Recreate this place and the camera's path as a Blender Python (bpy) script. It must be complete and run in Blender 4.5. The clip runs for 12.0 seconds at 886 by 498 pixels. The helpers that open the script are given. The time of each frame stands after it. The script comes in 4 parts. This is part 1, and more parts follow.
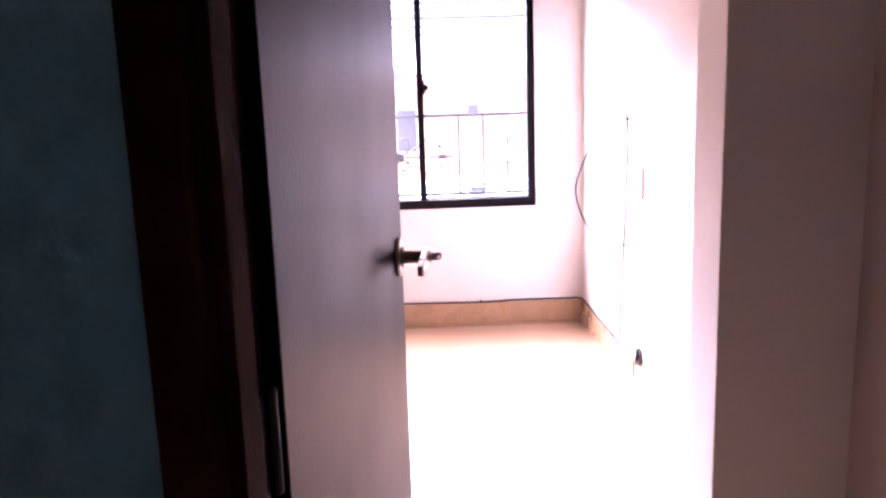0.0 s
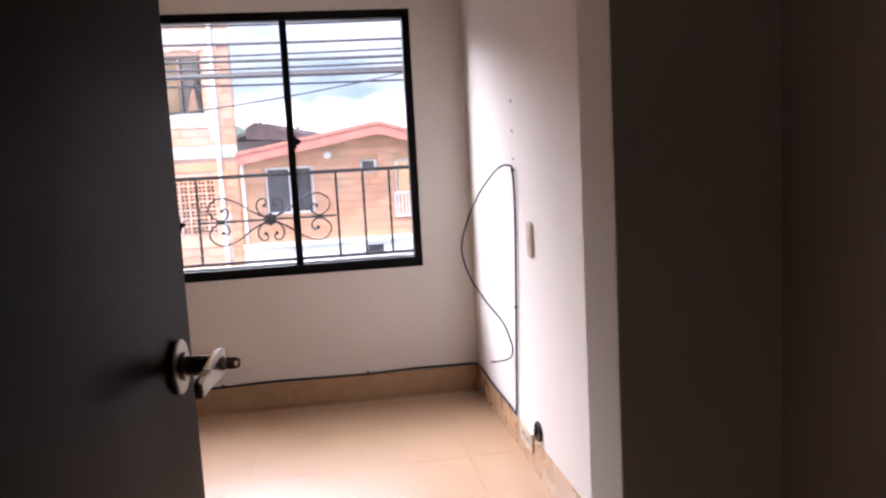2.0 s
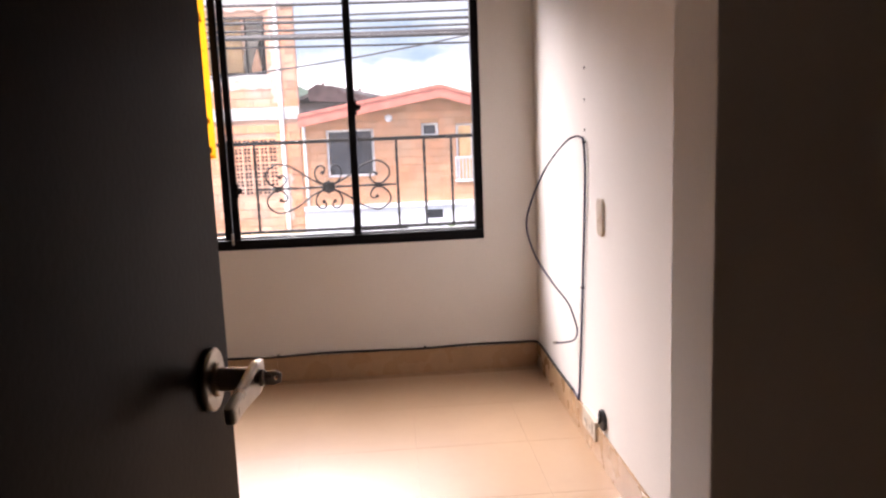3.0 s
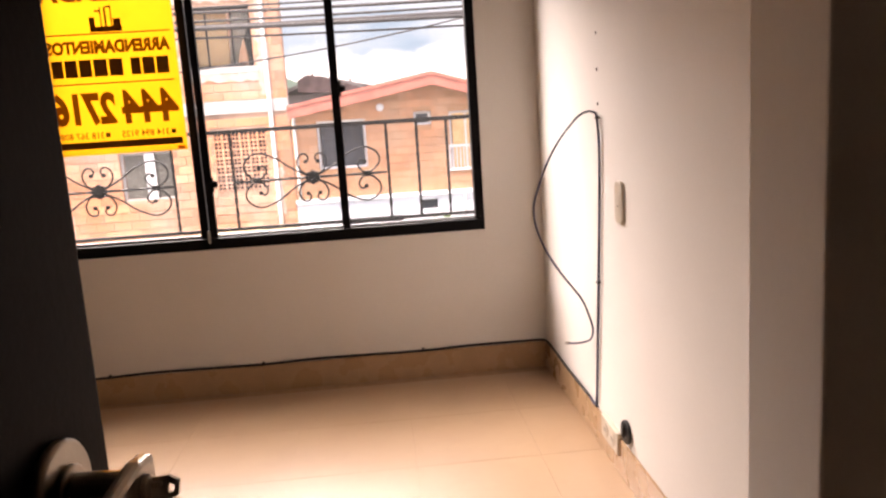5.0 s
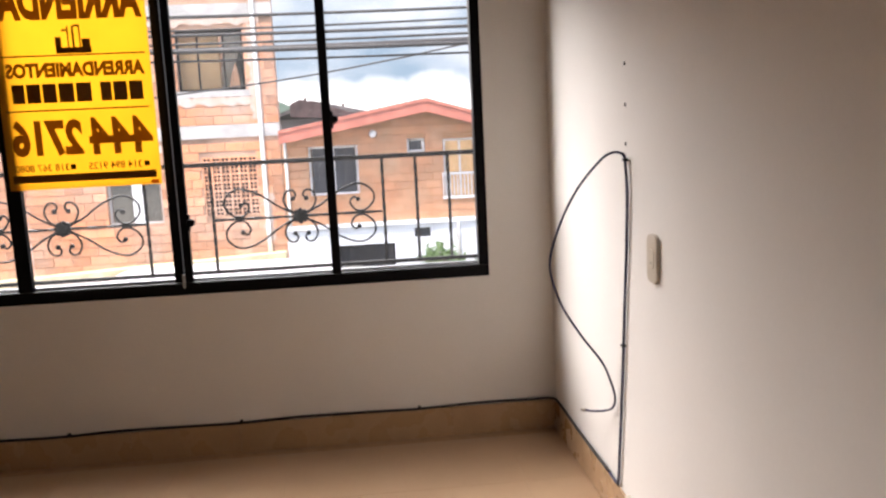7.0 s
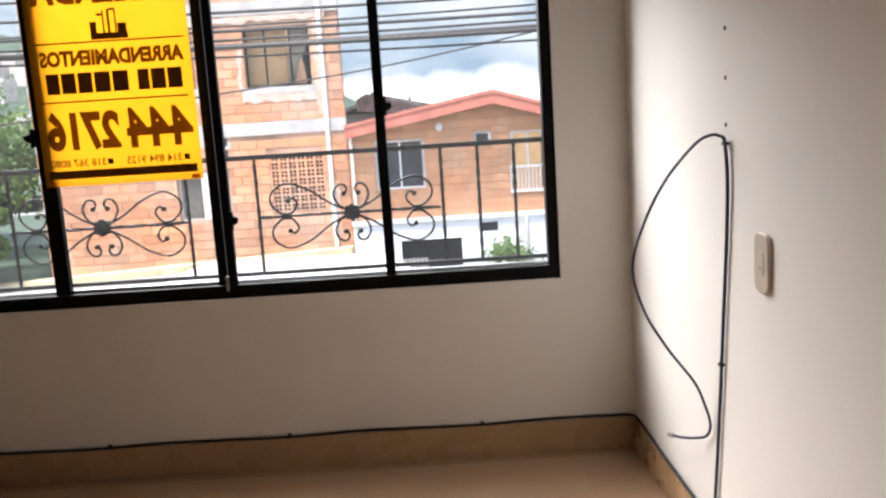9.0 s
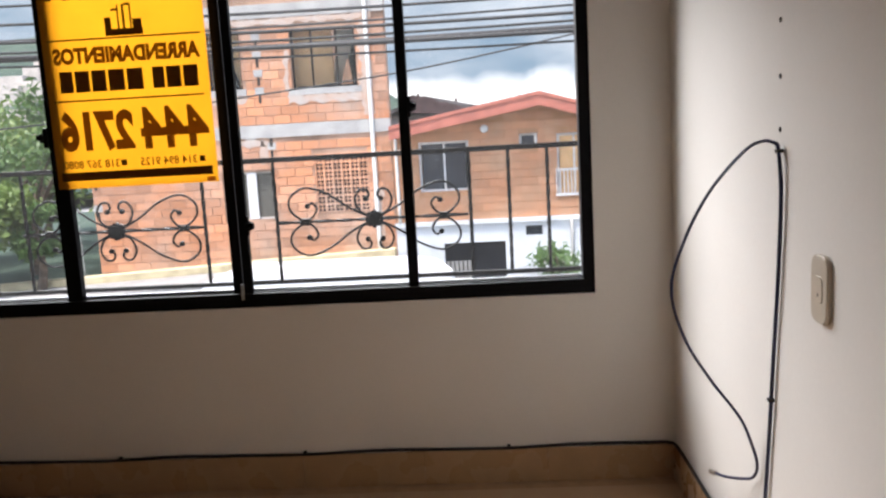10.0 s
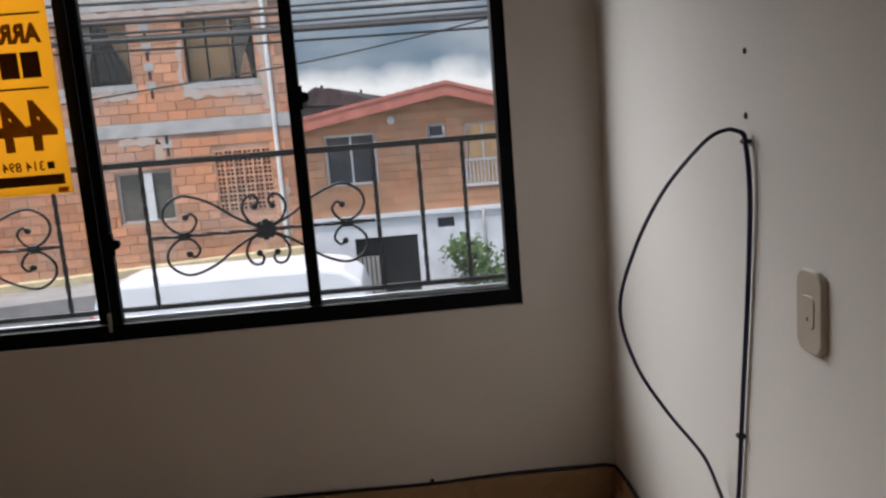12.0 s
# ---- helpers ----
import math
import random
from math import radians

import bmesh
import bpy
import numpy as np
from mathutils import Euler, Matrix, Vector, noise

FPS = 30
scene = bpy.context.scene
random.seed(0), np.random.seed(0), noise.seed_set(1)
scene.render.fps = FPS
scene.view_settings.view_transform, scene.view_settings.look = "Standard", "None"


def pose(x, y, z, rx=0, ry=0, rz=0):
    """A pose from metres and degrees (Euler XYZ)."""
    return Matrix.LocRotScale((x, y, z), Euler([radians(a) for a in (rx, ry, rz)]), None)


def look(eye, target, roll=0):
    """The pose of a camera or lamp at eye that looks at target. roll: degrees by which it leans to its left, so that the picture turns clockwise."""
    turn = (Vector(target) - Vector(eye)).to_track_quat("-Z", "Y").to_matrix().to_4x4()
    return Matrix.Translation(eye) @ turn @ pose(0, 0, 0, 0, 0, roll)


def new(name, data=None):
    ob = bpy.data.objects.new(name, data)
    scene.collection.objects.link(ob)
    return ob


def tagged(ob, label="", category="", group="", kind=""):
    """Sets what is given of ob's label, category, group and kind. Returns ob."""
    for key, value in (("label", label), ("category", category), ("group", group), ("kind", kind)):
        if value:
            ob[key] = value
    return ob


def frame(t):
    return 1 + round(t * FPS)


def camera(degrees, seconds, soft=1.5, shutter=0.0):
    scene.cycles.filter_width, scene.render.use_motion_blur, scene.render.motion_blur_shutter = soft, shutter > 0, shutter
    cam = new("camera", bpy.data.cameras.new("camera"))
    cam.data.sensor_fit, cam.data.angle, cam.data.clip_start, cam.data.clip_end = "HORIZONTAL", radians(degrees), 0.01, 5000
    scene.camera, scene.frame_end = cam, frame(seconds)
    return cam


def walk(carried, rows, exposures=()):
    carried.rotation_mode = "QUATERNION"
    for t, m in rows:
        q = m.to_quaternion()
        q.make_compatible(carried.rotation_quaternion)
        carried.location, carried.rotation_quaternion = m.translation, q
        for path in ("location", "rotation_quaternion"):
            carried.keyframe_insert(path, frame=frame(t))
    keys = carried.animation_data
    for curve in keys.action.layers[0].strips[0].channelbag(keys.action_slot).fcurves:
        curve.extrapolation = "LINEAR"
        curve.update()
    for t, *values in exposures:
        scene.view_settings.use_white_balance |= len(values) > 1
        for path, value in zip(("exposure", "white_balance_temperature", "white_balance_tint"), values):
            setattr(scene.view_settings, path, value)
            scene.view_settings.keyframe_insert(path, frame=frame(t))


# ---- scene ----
cam = camera(59.0, 12.0, soft=2.4)
PATH = [
    (0, (-0.905, -4.456, 1.286), (-0.864, -2.491, 0.919), -1.9),
    (0.5, (-0.866, -4.364, 1.296), (-0.693, -2.402, 0.945), -2.4),
    (1, (-0.737, -4.3, 1.281), (-0.579, -2.33, 0.973), -3.1),
    (1.5, (-0.728, -4.242, 1.274), (-0.555, -2.282, 0.917), -3.2),
    (2, (-0.764, -4.094, 1.264), (-0.474, -2.13, 1.027), -3.1),
    (2.5, (-0.793, -4.03, 1.266), (-0.54, -2.066, 0.985), -2.0),
    (2.7, (-0.765, -3.989, 1.287), (-0.572, -2.023, 0.973), -2.2),
    (4.3, (-0.752, -3.734, 1.253), (-0.680, -1.764, 0.922), -2.3),
    (4.5, (-0.769, -3.687, 1.247), (-0.638, -1.723, 0.902), -2.9),
    (5, (-0.741, -3.591, 1.244), (-0.595, -1.628, 0.898), -3.7),
    (5.5, (-0.641, -3.438, 1.27), (-0.594, -1.459, 0.983), -3.9),
    (6, (-0.643, -3.405, 1.271), (-0.672, -1.416, 1.063), -3.4),
    (6.5, (-0.696, -3.322, 1.264), (-0.681, -1.333, 1.056), -2.3),
    (7, (-0.751, -3.24, 1.282), (-0.576, -1.268, 0.998), -2.8),
    (7.5, (-0.669, -3.131, 1.271), (-0.618, -1.154, 0.975), -4.3),
    (7.7, (-0.648, -3.095, 1.268), (-0.654, -1.115, 0.988), -3.7),
    (9.3, (-0.717, -2.887, 1.255), (-0.71, -0.91, 0.957), -3.6),
    (9.5, (-0.709, -2.859, 1.255), (-0.685, -0.887, 0.925), -3.4),
    (10, (-0.638, -2.731, 1.256), (-0.755, -0.754, 0.977), -3.2),
    (10.5, (-0.599, -2.667, 1.259), (-0.724, -0.701, 0.915), -4.7),
    (11, (-0.626, -2.559, 1.26), (-0.627, -0.584, 0.943), -4.3),
    (11.5, (-0.664, -2.445, 1.265), (-0.459, -0.477, 0.973), -4.4),
    (12, (-0.632, -2.369, 1.264), (-0.527, -0.397, 0.948), -4.6),
]
WINDOW_WATTS, SKY_GLOW, TILE_X, TILE_Y = 530.0, 0.41, -0.238, -0.062
EXPOSURES = [(0.0, 4.3, 5900, 54), (0.5, 3.05, 5900, 46), (1.0, 2.6, 5800, 36), (1.5, 2.35, 6000, 29), (2.5, 2.2, 6450, 25), (4.5, 2.15, 7800, 28), (5.5, 2.1, 7750, 24), (6.5, 1.8, 6950, 19), (7.5, 1.85, 6800, 15), (9.5, 1.75, 6550, 13), (10.0, 1.45, 6500, 13), (10.5, 1.6, 6450, 12), (11.0, 1.4, 6400, 12), (11.5, 0.45, 6400, 12), (12.0, 0.5, 6400, 12)]
walk(cam, [(t, look(eye, target, roll)) for t, eye, target, roll in PATH], EXPOSURES)

# ---- world, sun and large lights ----
world = bpy.data.worlds.new("sky_world")
scene.world = world
world.use_nodes = True
wn = world.node_tree
sky = wn.nodes.new("ShaderNodeTexSky")
sky.sky_type = "NISHITA"
sky.sun_disc = False
sky.sun_elevation = radians(72)
sky.sun_rotation = radians(200)
sky.air_density, sky.dust_density = 1.2, 3.0
wn.nodes["Background"].inputs["Strength"].default_value = 0.15
wn.links.new(sky.outputs["Color"], wn.nodes["Background"].inputs["Color"])

sun = new("sun", bpy.data.lights.new("sun", "SUN"))
sun.data.energy, sun.data.angle, sun.data.color = 2.6, radians(10), (1.0, 0.96, 0.93)
sun.matrix_world = look((-5, -6, 30), (0, 2, 0))

# the sky's light that falls in through the window, from just above the view
glow = new("window_daylight", bpy.data.lights.new("window_daylight", "AREA"))
glow.data.shape, glow.data.size, glow.data.size_y = "RECTANGLE", 6.4, 3.0
glow.data.energy, glow.data.color = WINDOW_WATTS, (0.975, 0.975, 0.975)
glow.matrix_world = look((-3.3, 3.1, 4.35), (-0.6, -1.0, 0.9))


# ---- helpers ----
def node_mat(name, base, rough=0.6, vary=0.12, scale=6.0, bump=0.1, bump_scale=60.0, metal=0.0, spec=0.5, object_vary=0.0, island_vary=0.0, tint=None):
    """A principled material with two scales of variation and fine relief."""
    m = bpy.data.materials.new(name)
    m.use_nodes = True
    nt = m.node_tree
    nodes, links = nt.nodes, nt.links
    b = nodes["Principled BSDF"]
    b.inputs["Roughness"].default_value, b.inputs["Metallic"].default_value = rough, metal
    b.inputs["Specular IOR Level"].default_value = spec
    co = nodes.new("ShaderNodeTexCoord")
    n1, n2 = nodes.new("ShaderNodeTexNoise"), nodes.new("ShaderNodeTexNoise")
    n1.inputs["Scale"].default_value, n1.inputs["Detail"].default_value = scale, 5.0
    n2.inputs["Scale"].default_value, n2.inputs["Detail"].default_value = bump_scale, 3.0
    where = co.outputs["Object"]
    if object_vary:
        # alike pieces share a mesh: each takes its own stretch of the pattern
        place, add = nodes.new("ShaderNodeObjectInfo"), nodes.new("ShaderNodeVectorMath")
        links.new(where, add.inputs[0])
        links.new(place.outputs["Location"], add.inputs[1])
        where = add.outputs["Vector"]
    links.new(where, n1.inputs["Vector"])
    links.new(where, n2.inputs["Vector"])
    other = tint or tuple(c * (1 - 2.2 * vary) for c in base)
    ramp = nodes.new("ShaderNodeMix")
    ramp.data_type = "RGBA"
    ramp.inputs["A"].default_value, ramp.inputs["B"].default_value = (*base, 1), (*other, 1)
    mr = nodes.new("ShaderNodeMapRange")
    mr.inputs["From Min"].default_value, mr.inputs["From Max"].default_value = 0.35, 0.72
    links.new(n1.outputs["Fac"], mr.inputs["Value"])
    links.new(mr.outputs["Result"], ramp.inputs["Factor"])
    colour = ramp.outputs["Result"]
    fine = nodes.new("ShaderNodeHueSaturation")
    mr2 = nodes.new("ShaderNodeMapRange")
    mr2.inputs["To Min"].default_value, mr2.inputs["To Max"].default_value = 1 - vary * 0.6, 1 + vary * 0.6
    links.new(n2.outputs["Fac"], mr2.inputs["Value"])
    links.new(mr2.outputs["Result"], fine.inputs["Value"])
    links.new(colour, fine.inputs["Color"])
    colour = fine.outputs["Color"]
    for amount, kind, socket in ((object_vary, "ShaderNodeObjectInfo", "Random"), (island_vary, "ShaderNodeNewGeometry", "Random Per Island")):
        if amount:
            info, mv, hs = nodes.new(kind), nodes.new("ShaderNodeMapRange"), nodes.new("ShaderNodeHueSaturation")
            mv.inputs["To Min"].default_value, mv.inputs["To Max"].default_value = 1 - amount, 1 + amount
            links.new(info.outputs[socket], mv.inputs["Value"])
            links.new(mv.outputs["Result"], hs.inputs["Value"])
            links.new(colour, hs.inputs["Color"])
            colour = hs.outputs["Color"]
    links.new(colour, b.inputs["Base Color"])
    if bump:
        bp = nodes.new("ShaderNodeBump")
        bp.inputs["Strength"].default_value, bp.inputs["Distance"].default_value = bump, 0.01
        links.new(n2.outputs["Fac"], bp.inputs["Height"])
        links.new(bp.outputs["Normal"], b.inputs["Normal"])
    rr = nodes.new("ShaderNodeMapRange")
    rr.inputs["To Min"].default_value, rr.inputs["To Max"].default_value = max(rough - 0.08, 0.02), min(rough + 0.08, 1)
    links.new(n1.outputs["Fac"], rr.inputs["Value"])
    links.new(rr.outputs["Result"], b.inputs["Roughness"])
    return m


def glass_mat(name, tint=(1, 1, 1), rough=0.0, veil_share=0.006):
    """Clear thin pane with Fresnel gloss and a pale film that imitates glare haze."""
    m = bpy.data.materials.new(name)
    m.use_nodes = True
    nt = m.node_tree
    out = nt.nodes["Material Output"]
    tr, gl, mx, fr = [nt.nodes.new(k) for k in ("ShaderNodeBsdfTransparent", "ShaderNodeBsdfGlossy", "ShaderNodeMixShader", "ShaderNodeFresnel")]
    tr.inputs["Color"].default_value = (*tint, 1)
    gl.inputs["Roughness"].default_value = rough
    fr.inputs["IOR"].default_value = 1.3
    nt.links.new(fr.outputs["Fac"], mx.inputs["Fac"])
    veil, film = nt.nodes.new("ShaderNodeBsdfTranslucent"), nt.nodes.new("ShaderNodeMixShader")
    veil.inputs["Color"].default_value = (0.9, 0.9, 0.88, 1)
    film.inputs["Fac"].default_value = veil_share
    nt.links.new(tr.outputs["BSDF"], film.inputs[1])
    nt.links.new(veil.outputs["BSDF"], film.inputs[2])
    nt.links.new(film.outputs["Shader"], mx.inputs[1])
    nt.links.new(gl.outputs["BSDF"], mx.inputs[2])
    nt.links.new(mx.outputs["Shader"], out.inputs["Surface"])
    return m


def sheet_mat(name, base, through_share):
    """Thin printed sheet or leaf that lets light through."""
    m = bpy.data.materials.new(name)
    m.use_nodes = True
    nt = m.node_tree
    out, b = nt.nodes["Material Output"], nt.nodes["Principled BSDF"]
    tl, mx = nt.nodes.new("ShaderNodeBsdfTranslucent"), nt.nodes.new("ShaderNodeMixShader")
    n, h, r, co = [nt.nodes.new(k) for k in ("ShaderNodeTexNoise", "ShaderNodeHueSaturation", "ShaderNodeMapRange", "ShaderNodeTexCoord")]
    n.inputs["Scale"].default_value = 7
    r.inputs["To Min"].default_value, r.inputs["To Max"].default_value = 0.85, 1.12
    h.inputs["Color"].default_value = (*base, 1)
    nt.links.new(co.outputs["Object"], n.inputs["Vector"])
    nt.links.new(n.outputs["Fac"], r.inputs["Value"])
    nt.links.new(r.outputs["Result"], h.inputs["Value"])
    nt.links.new(h.outputs["Color"], b.inputs["Base Color"])
    nt.links.new(h.outputs["Color"], tl.inputs["Color"])
    b.inputs["Roughness"].default_value = 0.5
    mx.inputs["Fac"].default_value = through_share
    nt.links.new(b.outputs["BSDF"], mx.inputs[1])
    nt.links.new(tl.outputs["BSDF"], mx.inputs[2])
    nt.links.new(mx.outputs["Shader"], out.inputs["Surface"])
    return m


def add_box(bm, x0, x1, y0, y1, z0, z1, bevel=0.0):
    vs = [bm.verts.new((x, y, z)) for z in (z0, z1) for y in (y0, y1) for x in (x0, x1)]
    fs = [bm.faces.new([vs[i] for i in q]) for q in ((0, 2, 3, 1), (4, 5, 7, 6), (0, 1, 5, 4), (1, 3, 7, 5), (3, 2, 6, 7), (2, 0, 4, 6))]
    if bevel:
        bmesh.ops.bevel(bm, geom=list({e for f in fs for e in f.edges}), offset=bevel, segments=2, affect="EDGES", profile=0.6)
    return bm


def box(x0, x1, y0, y1, z0, z1, bevel=0.0):
    return add_box(bmesh.new(), x0, x1, y0, y1, z0, z1, bevel)


def smooth_line(pts, per=8):
    """Points on a smooth curve through pts."""
    pts = [Vector(p) for p in pts]
    ext = [2 * pts[0] - pts[1], *pts, 2 * pts[-1] - pts[-2]]
    out = []
    for i in range(1, len(ext) - 2):
        a, b, c, d = ext[i - 1:i + 3]
        for k in range(per):
            t = k / per
            out.append(0.5 * (2 * b + (c - a) * t + (2 * a - 5 * b + 4 * c - d) * t * t + (3 * b - a - 3 * c + d) * t ** 3))
    return out + [pts[-1]]


def add_tube(bm, pts, radius, sides=8, twist=0.0, taper=None):
    """A round (or, with 4 sides, square and twisted) bar along pts."""
    rings = []
    up = Vector((0.13, 0.37, 0.92)).normalized()
    for i, p in enumerate(pts):
        way = (pts[min(i + 1, len(pts) - 1)] - pts[max(i - 1, 0)]).normalized()
        a = way.cross(up)
        if a.length < 0.1:
            a = way.cross(Vector((1, 0, 0)))
        a.normalize()
        b = way.cross(a)
        r = radius * (taper(i / (len(pts) - 1)) if taper else 1)
        rings.append([bm.verts.new(p + r * (math.cos(2 * math.pi * k / sides + twist * i) * a + math.sin(2 * math.pi * k / sides + twist * i) * b)) for k in range(sides)])
    for r0, r1 in zip(rings, rings[1:]):
        for k in range(sides):
            bm.faces.new((r0[k], r0[(k + 1) % sides], r1[(k + 1) % sides], r1[k])).smooth = sides > 4
    bm.faces.new(rings[0][::-1]), bm.faces.new(rings[-1])
    return bm


def tube(pts, radius, sides=8, **kw):
    return add_tube(bmesh.new(), [Vector(p) for p in pts], radius, sides, **kw)


def add_disc(bm, centre, axis, radius, depth, sides=24, bevel=0.0):
    """A short cylinder along axis, starting at centre."""
    axis = Vector(axis).normalized()
    made = bmesh.ops.create_cone(bm, cap_ends=True, segments=sides, radius1=radius, radius2=radius, depth=depth,
                                 matrix=Matrix.Translation(Vector(centre) + axis * depth / 2) @ axis.to_track_quat("Z", "Y").to_matrix().to_4x4())
    if bevel:
        rims = [e for v in made["verts"] for e in v.link_edges if len(e.link_faces) == 2 and any(len(f.verts) > 4 for f in e.link_faces)]
        bmesh.ops.bevel(bm, geom=list(set(rims)), offset=bevel, segments=3, affect="EDGES", profile=0.5)
    return bm


def prism(outline, axis, a0, a1, bevel=0.0):
    """An outline of (u, v) pairs pushed along x or y from a0 to a1."""
    bm = bmesh.new()
    place = (lambda u, v, a: (a, u, v)) if axis == "x" else (lambda u, v, a: (u, a, v))
    lo, hi = [[bm.verts.new(place(u, v, a)) for u, v in outline] for a in (a0, a1)]
    n = len(outline)
    for i in range(n):
        bm.faces.new((lo[i], lo[(i + 1) % n], hi[(i + 1) % n], hi[i]))
    bm.faces.new(lo[::-1]), bm.faces.new(hi)
    bmesh.ops.recalc_face_normals(bm, faces=bm.faces)
    if bevel:
        bmesh.ops.bevel(bm, geom=list(bm.edges), offset=bevel, segments=2, affect="EDGES", profile=0.6)
    return bm


def part(name, bm, material, parent=None, label=""):
    """Links a bmesh as one mesh object under a thing or under a part."""
    me = bpy.data.meshes.new(name)
    bmesh.ops.recalc_face_normals(bm, faces=bm.faces)
    bm.to_mesh(me)
    bm.free()
    me.materials.append(material)
    ob = new(name, me)
    if parent is not None:
        ob.parent = parent
        ob.matrix_parent_inverse = Matrix.Translation(parent.matrix_basis.translation).inverted() if parent.parent is None else parent.matrix_parent_inverse.copy()
    return tagged(ob, label=label)


def thing(name, base, label, category, group=""):
    ob = new(name)
    ob.location = base
    ob.empty_display_size = 0.1
    return tagged(ob, label, category, group)


def structure(name, bm, material, label="", category=""):
    return tagged(part(name, bm, material), label=label, category=category, kind="structure")


def child(name, bm, material, parent, label=""):
    """A part modelled in world coordinates under a thing with a plain translation."""
    ob = part(name, bm, material, None, label)
    ob.parent = parent
    root = parent
    while root.parent is not None:
        root = root.parent
    ob.matrix_parent_inverse = Matrix.Translation(root.location).inverted() if parent.parent is None else Matrix()
    return ob


# ---- materials ----
M_WALL = node_mat("white_wall_paint", (0.78, 0.755, 0.715), 0.75, 0.035, 1.3, 0.035, 70)
# near-black colour for unseen walls, holds back light bounced into the room
M_BACKWALL = node_mat("bounce_damping_paint", (0.085, 0.072, 0.062), 0.8, 0.05, 1.3, 0.12, 90)
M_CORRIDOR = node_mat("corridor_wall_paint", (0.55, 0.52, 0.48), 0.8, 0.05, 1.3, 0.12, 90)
# darker than the room's white: the nook's shade is in this colour
M_NOOK = node_mat("nook_shade_paint", (0.45, 0.395, 0.37), 0.8, 0.04, 1.3, 0.06, 80)
M_DARKROOF = node_mat("dark_roof_sheet", (0.11, 0.065, 0.065), 0.8, 0.3, 3, 0.3, 30)
M_CEIL = node_mat("ceiling_paint", (0.80, 0.79, 0.76), 0.85, 0.03, 2, 0.1, 70)
M_TEAL = node_mat("teal_wall_paint", (0.20, 0.54, 0.64), 0.6, 0.15, 2.0, 0.2, 50)
M_TILE = node_mat("beige_floor_tile", (0.46, 0.31, 0.19), 0.33, 0.06, 2.2, 0.0, 30, spec=0.8, tint=(0.41, 0.265, 0.155), object_vary=0.012)
M_GROUT = node_mat("tile_grout", (0.43, 0.285, 0.175), 0.6, 0.08, 20, 0.1, 200)
M_SKIRT = node_mat("skirting_tile", (0.46, 0.295, 0.165), 0.28, 0.07, 7, 0.03, 60, object_vary=0.015)
M_DOOR = node_mat("dark_door_veneer", (0.014, 0.0075, 0.0068), 0.36, 0.16, 3.0, 0.03, 120, spec=0.03)
M_DOOREDGE = node_mat("door_frame_wood", (0.050, 0.017, 0.010), 0.9, 0.25, 9, 0.15, 80, spec=0.03)
M_NICKEL = node_mat("satin_nickel", (0.42, 0.37, 0.31), 0.30, 0.06, 30, 0.02, 300, metal=1.0)
M_KEY = node_mat("key_nickel", (0.80, 0.72, 0.62), 0.4, 0.1, 60, 0.05, 200, metal=0.7)
M_FRAME = node_mat("black_aluminium", (0.004, 0.004, 0.006), 0.5, 0.2, 10, 0.02, 200, spec=0.12)
M_IRON = node_mat("wrought_iron_paint", (0.010, 0.009, 0.010), 0.55, 0.3, 40, 0.3, 150, spec=0.2)
M_TRACK = node_mat("bare_aluminium", (0.62, 0.64, 0.66), 0.35, 0.1, 20, 0.05, 100, metal=0.8)
M_GLASS = glass_mat("window_glass", (0.97, 0.98, 0.98), veil_share=0.008)
M_FARGLASS = glass_mat("thin_far_pane", (0.95, 0.95, 0.95), veil_share=0.0)
M_YELLOW = sheet_mat("yellow_poster_film", (0.67, 0.28, 0.010), 0.52)
M_INK = sheet_mat("brown_poster_ink", (0.16, 0.075, 0.010), 0.5)
M_CABLE = node_mat("navy_cable_sheath", (0.007, 0.012, 0.065), 0.4, 0.2, 30, 0.05, 200)
M_PLATE = node_mat("ivory_switch_plastic", (0.58, 0.52, 0.43), 0.32, 0.04, 12, 0.02, 300)
M_BLACK = node_mat("black_rubber", (0.012, 0.012, 0.013), 0.55, 0.2, 30, 0.1, 200)
M_HOLE = node_mat("dark_hole_fill", (0.03, 0.025, 0.022), 0.9, 0.2, 100, 0.2, 300)
M_BLOCK = node_mat("clay_block", (0.57, 0.245, 0.12), 0.85, 0.22, 0.9, 0.5, 14, object_vary=0.22, island_vary=0.22, tint=(0.42, 0.29, 0.22))
M_MORTAR = node_mat("grey_mortar", (0.46, 0.285, 0.195), 0.92, 0.22, 1.3, 0.4, 60)
M_SLAB = node_mat("bare_concrete", (0.44, 0.43, 0.41), 0.9, 0.14, 2.5, 0.3, 40)
M_CEMENT = node_mat("smeared_cement", (0.46, 0.40, 0.355), 0.92, 0.22, 2.4, 0.4, 25, tint=(0.48, 0.33, 0.25))
M_ORANGE = node_mat("orange_brick", (0.56, 0.265, 0.14), 0.85, 0.20, 1.2, 0.4, 12, object_vary=0.12, island_vary=0.12, tint=(0.47, 0.29, 0.18))
M_ORMORT = node_mat("orange_mortar", (0.50, 0.265, 0.14), 0.9, 0.12, 6, 0.3, 60)
M_WHITEW = node_mat("whitewashed_render", (0.70, 0.72, 0.74), 0.85, 0.10, 1.8, 0.25, 40)
M_FASCIA = node_mat("red_fascia_paint", (0.50, 0.16, 0.11), 0.6, 0.15, 4, 0.1, 50)
M_ROOF = node_mat("weathered_roof_sheet", (0.16, 0.15, 0.15), 0.8, 0.25, 2.5, 0.3, 30)
M_WINDARK = node_mat("dark_pane_and_shade", (0.045, 0.05, 0.06), 0.12, 0.2, 2, 0.0, 40, spec=0.3)
M_GREYPANE = node_mat("dull_grey_pane", (0.11, 0.105, 0.09), 0.3, 0.15, 2, 0.0, 40)
